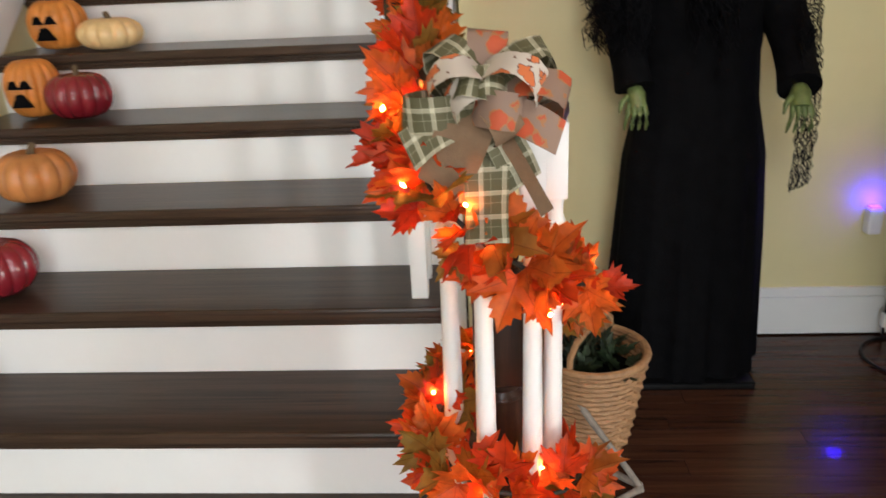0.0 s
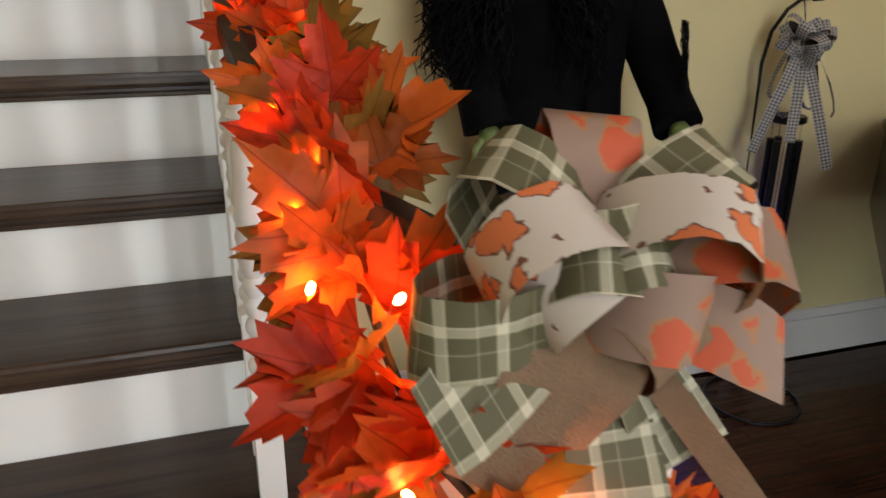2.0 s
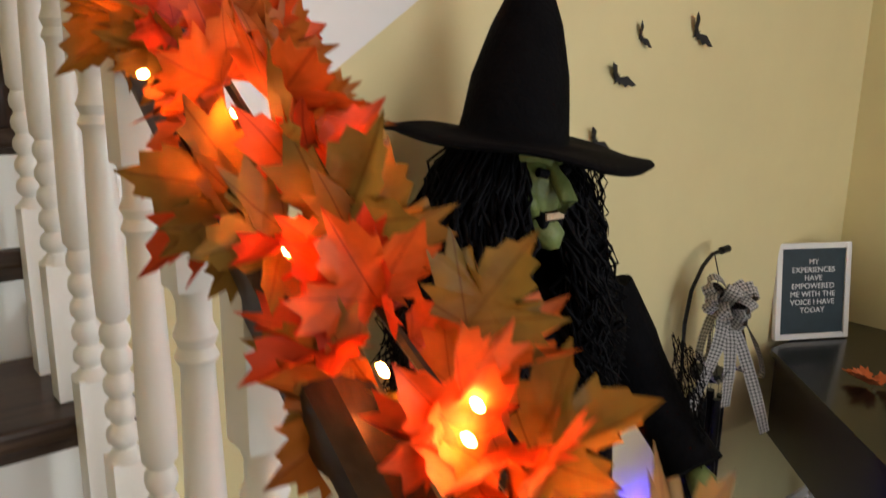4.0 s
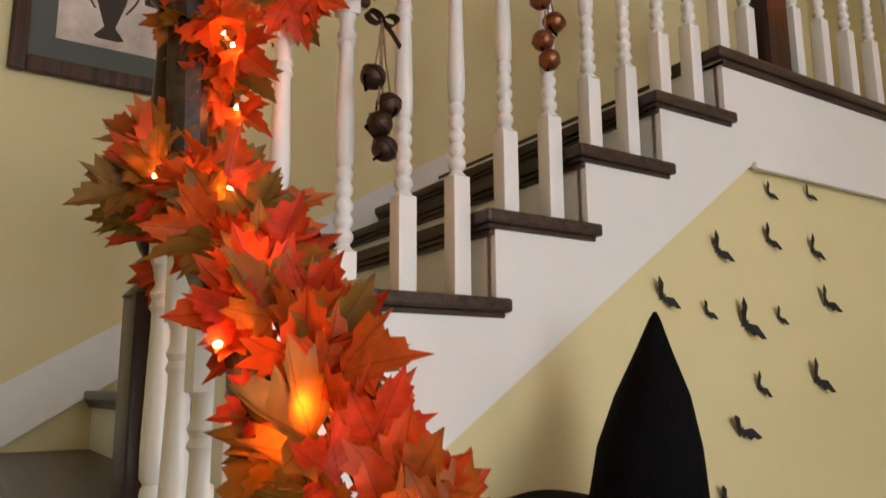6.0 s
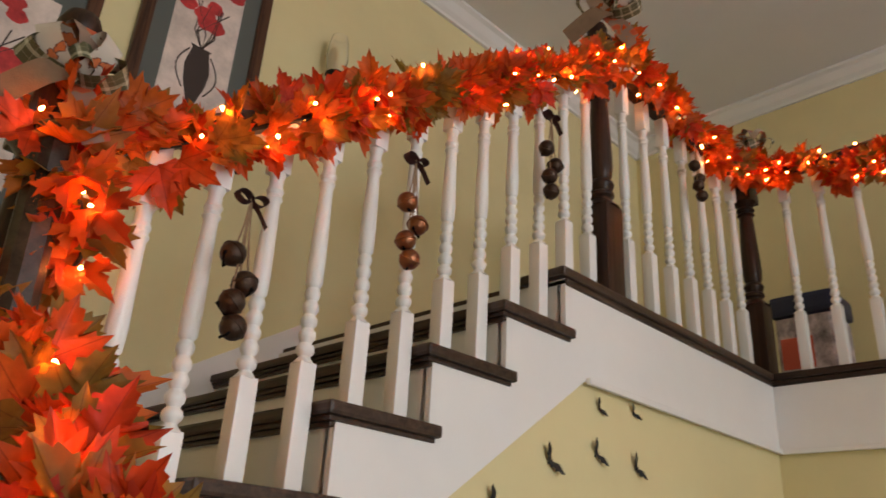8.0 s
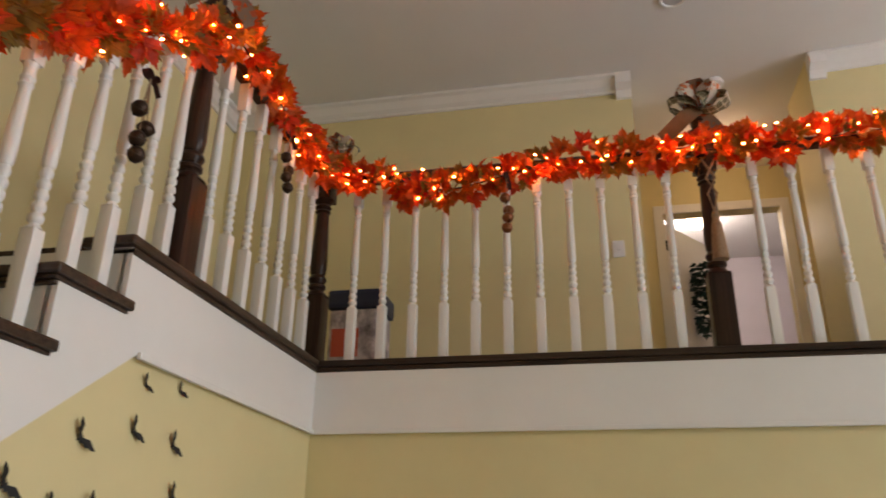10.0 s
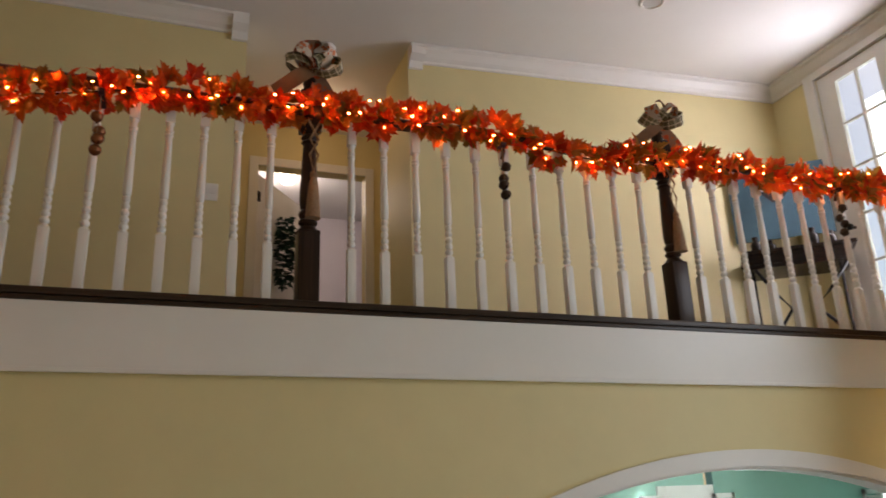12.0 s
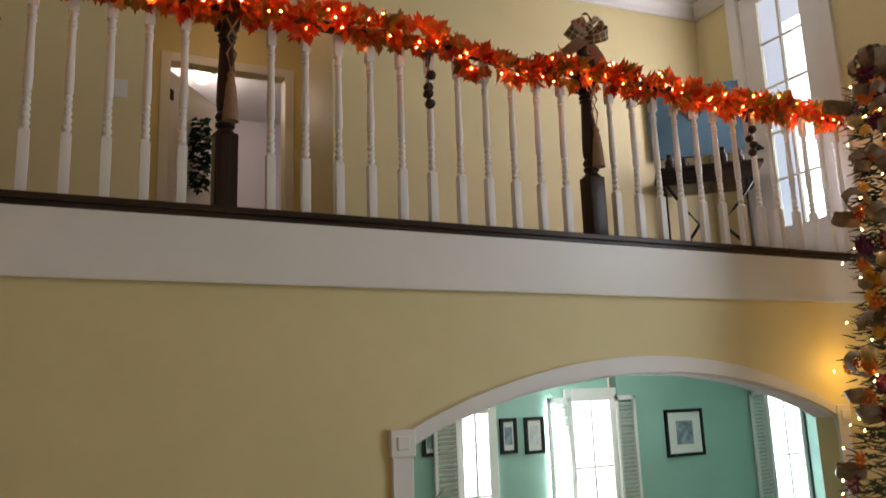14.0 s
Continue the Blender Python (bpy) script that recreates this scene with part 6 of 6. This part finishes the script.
for k in range(190):
    z, a = 3.9 - 3.5 * rnd.random(), rnd.uniform(1.0, 5.0)
    d = Vector((math.cos(a), math.sin(a), rnd.uniform(-0.4, 0.3))).normalized()
    again(flowers[rnd.randrange(8)], cg, Matrix.Translation(on_tree(z, a, rnd.uniform(0.85, 1.08))) @ d.to_track_quat("Z", "Y").to_matrix().to_4x4())
bm = bmesh.new()
bmesh.ops.create_uvsphere(bm, u_segments=18, v_segments=12, radius=0.047)
gb = part("gold_ball", bm, GOLD, cg, "shiny gold ball", smooth=True)
gb.location = on_tree(2.9, 2.4)
for k in range(44):
    z, a = 3.8 - 3.4 * (k + rnd.random()) / 44, rnd.uniform(1.2, 5.0)
    again(gb, cg, Matrix.Translation(on_tree(z, a, 0.98)))
ribs = []
for v in range(6):
    bm = bmesh.new()
    pp = loop_pts((0, 0, 0), (1, 0, 0.1 * v - 0.2), (0, 0, 1), 0.12 + 0.012 * v, 0.035 + 0.005 * v)
    strip(bm, pp, [Vector((0.1 * math.sin(q + v), 1, rnd.uniform(-0.35, 0.35))) for q in range(len(pp))], 0.06)
    o = part("ribbon_loop", bm, MESHR, cg)
    o.matrix_basis = Matrix.Translation(on_tree(0.6 + 0.5 * v, 3.4, 0.8)) @ Matrix.Rotation(3.4, 4, "Z")
    ribs.append(o)
for k in range(130):
    z, a = 3.9 - 3.5 * rnd.random(), rnd.uniform(1.0, 5.0)
    again(ribs[rnd.randrange(6)], cg, Matrix.Translation(on_tree(z, a, 0.85)) @ Matrix.Rotation(a, 4, "Z") @ Matrix.Rotation(rnd.uniform(-1.4, 1.4), 4, "X"))
for k in range(16):
    a = 2 * math.pi * k / 16
    again(ribs[5 - k % 2], cg, Matrix.Translation((0, 0, 3.90)) @ Matrix.Rotation(a, 4, "Z") @ Matrix.Rotation(-0.25 - 0.5 * (k % 3), 4, "Y"))
WARM = mat("yellow_bulb", (1, 0.8, 0.4), 0.3, emit=(1.0, 0.55, 0.15), power=60.0)
bm = bmesh.new()
bmesh.ops.create_icosphere(bm, subdivisions=1, radius=0.006)
wb = part("bulb", bm, WARM, cg)
wb.location = on_tree(2.0, 2.5)
for k in range(150):
    z, a = 3.85 - 3.4 * (k + rnd.random()) / 150, rnd.uniform(0.6, 5.4)
    again(wb, cg, Matrix.Translation(on_tree(z, a, rnd.uniform(0.8, 1.12))))
for k in range(9):
    bm = bmesh.new()
    zz, a = 1.6 + 0.25 * k, 2.0 + 0.15 * (k % 3)
    p, d = on_tree(zz, a), Vector((math.cos(a), math.sin(a), 0))
    tube(bm, [p, p + d * 0.05 + Vector((0, 0, 0.03)), p + d * 0.09 + Vector((0, 0, -0.02)), p + d * 0.13 + Vector((0, 0, 0.03)), p + d * 0.18], 0.0018, 4)
    part("curled_sprig", bm, ROPE, cg)
point_light("tree_lights_glow", (2.62, -3.55, 2.2), 5.0, (1.0, 0.55, 0.12), 0.15)

# ---------------------------------------------------------------- things in the green room
def green_window(y0, y1, z0, z1, sides=(0, 1)):
    w = thing("window_1", (6.6, 0, 0), "white framed window with daylight and louvred shutters", "window", kind="structure")
    bx("window_frame", WHITE, w, -0.03, 0.0, y0 - 0.10, y0, z0 - 0.1, z1 + 0.14, bevel=0.004)
    bx("window_frame", WHITE, w, -0.03, 0.0, y1, y1 + 0.10, z0 - 0.1, z1 + 0.14, bevel=0.004)
    bx("window_frame", WHITE, w, -0.035, 0.0, y0, y1, z1, z1 + 0.14, bevel=0.004)
    bx("window_sill", WHITE, w, -0.06, 0.0, y0, y1, z0 - 0.1, z0, bevel=0.004)
    bx("pane", DAYLIGHT, w, -0.012, -0.004, y0, y1, z0, z1)
    bx("muntin", WHITE, w, -0.022, -0.012, (y0 + y1) / 2 - 0.012, (y0 + y1) / 2 + 0.012, z0, z1)
    bx("muntin", WHITE, w, -0.021, -0.012, y0, y1, (z0 + z1) / 2 - 0.012, (z0 + z1) / 2 + 0.012)
    for ya, yb in [((y0 - 0.34, y0 - 0.06), (y1 + 0.06, y1 + 0.34))[k] for k in sides]:
        for a in ((ya, ya + 0.035, z0, z1 + 0.05), (yb - 0.035, yb, z0, z1 + 0.05), (ya, yb, z0, z0 + 0.05), (ya, yb, z1, z1 + 0.05)):
            bx("shutter_frame", WHITE, w, -0.065, -0.036, *a)
        sl0 = None
        n = int((z1 - z0 - 0.05) / 0.045)
        for k in range(n):
            if sl0 is None:
                sl0 = bx("louvre", WHITE, w, -0.020, 0.020, ya + 0.036, yb - 0.036, -0.003, 0.003)
                sl0.matrix_basis = pose(-0.05, 0, z0 + 0.07, 0, 50, 0)
            else:
                again(sl0, w, pose(-0.05, 0, z0 + 0.07 + 0.045 * k, 0, 50, 0))
    return w


green_window(-4.74, -4.23, 0.6, 2.02)
green_window(-3.16, -2.86, 0.3, 1.94, (1,))
green_window(-7.80, -7.25, 0.5, 2.0)


def small_picture(y, z, w, h, label, tone):
    p = thing("framed_picture", (6.595, y, z), label, "picture", "pictures in the green room")
    f = 0.035
    for a in ((-w / 2, -w / 2 + f, -h / 2, h / 2), (w / 2 - f, w / 2, -h / 2, h / 2), (-w / 2 + f, w / 2 - f, -h / 2, -h / 2 + f), (-w / 2 + f, w / 2 - f, h / 2 - f, h / 2)):
        bx("frame_side", BLACK_METAL, p, -0.03, 0.0, *a, bevel=0.003)
    bx("mount", WHITE, p, -0.012, -0.002, -w / 2 + f, w / 2 - f, -h / 2 + f, h / 2 - f)
    bx("print", tone, p, -0.015, -0.0125, -w * 0.22, w * 0.22, -h * 0.25, h * 0.25)
    return p


BLUEP = mat("blue_grey_photo", (0.22, 0.28, 0.34), 0.4, vary=0.7, scale=14)
small_picture(-5.82, 1.61, 0.58, 0.54, "black framed blue and red picture on the green wall", BLUEP)
small_picture(-3.40, 1.70, 0.20, 0.36, "small black framed picture on the green wall", BLUEP)
small_picture(-3.72, 1.69, 0.24, 0.38, "small black framed bright picture on the green wall", mat("pale_photo", (0.65, 0.68, 0.7), 0.4, vary=0.2, scale=8))
small_picture(-2.50, 1.70, 0.18, 0.30, "small black framed picture on the green wall", BLUEP)
pl = thing("dark_plant", (5.6, -1.55, 0.0), "dark pointed leaves of a potted plant in the green room", "plant")
bm = bmesh.new()
lathe(bm, [(0.10, 0.0), (0.14, 0.3), (0.15, 0.32), (0.13, 0.32), (0.12, 0.28), (0.01, 0.28)], 20)
part("pot", bm, TBL, pl, smooth=True)
for k in range(12):
    a, rnd2 = 0.52 * k, random.Random(k)
    e = rnd2.uniform(0.3, 0.9)
    d = Vector((math.cos(a) * e, math.sin(a) * e, 1.3))
    bm = bmesh.new()
    pp = [d * 0.9 * t / 6 + Vector((math.cos(a), math.sin(a), -0.4)) * 0.35 * (t / 6) ** 3 + Vector((0, 0, 0.28)) for t in range(7)]
    for t in range(6):
        w0, w1 = 0.035 * math.sin(math.pi * (t + 0.4) / 6.6), 0.035 * math.sin(math.pi * (t + 1.4) / 6.6) if t < 5 else 0.002
        s = Vector((-math.sin(a), math.cos(a), 0))
        bm.faces.new([bm.verts.new(x) for x in (pp[t] - s * w0, pp[t] + s * w0, pp[t + 1] + s * w1, pp[t + 1] - s * w1)])
    part("blade", bm, DARKLEAF, pl)
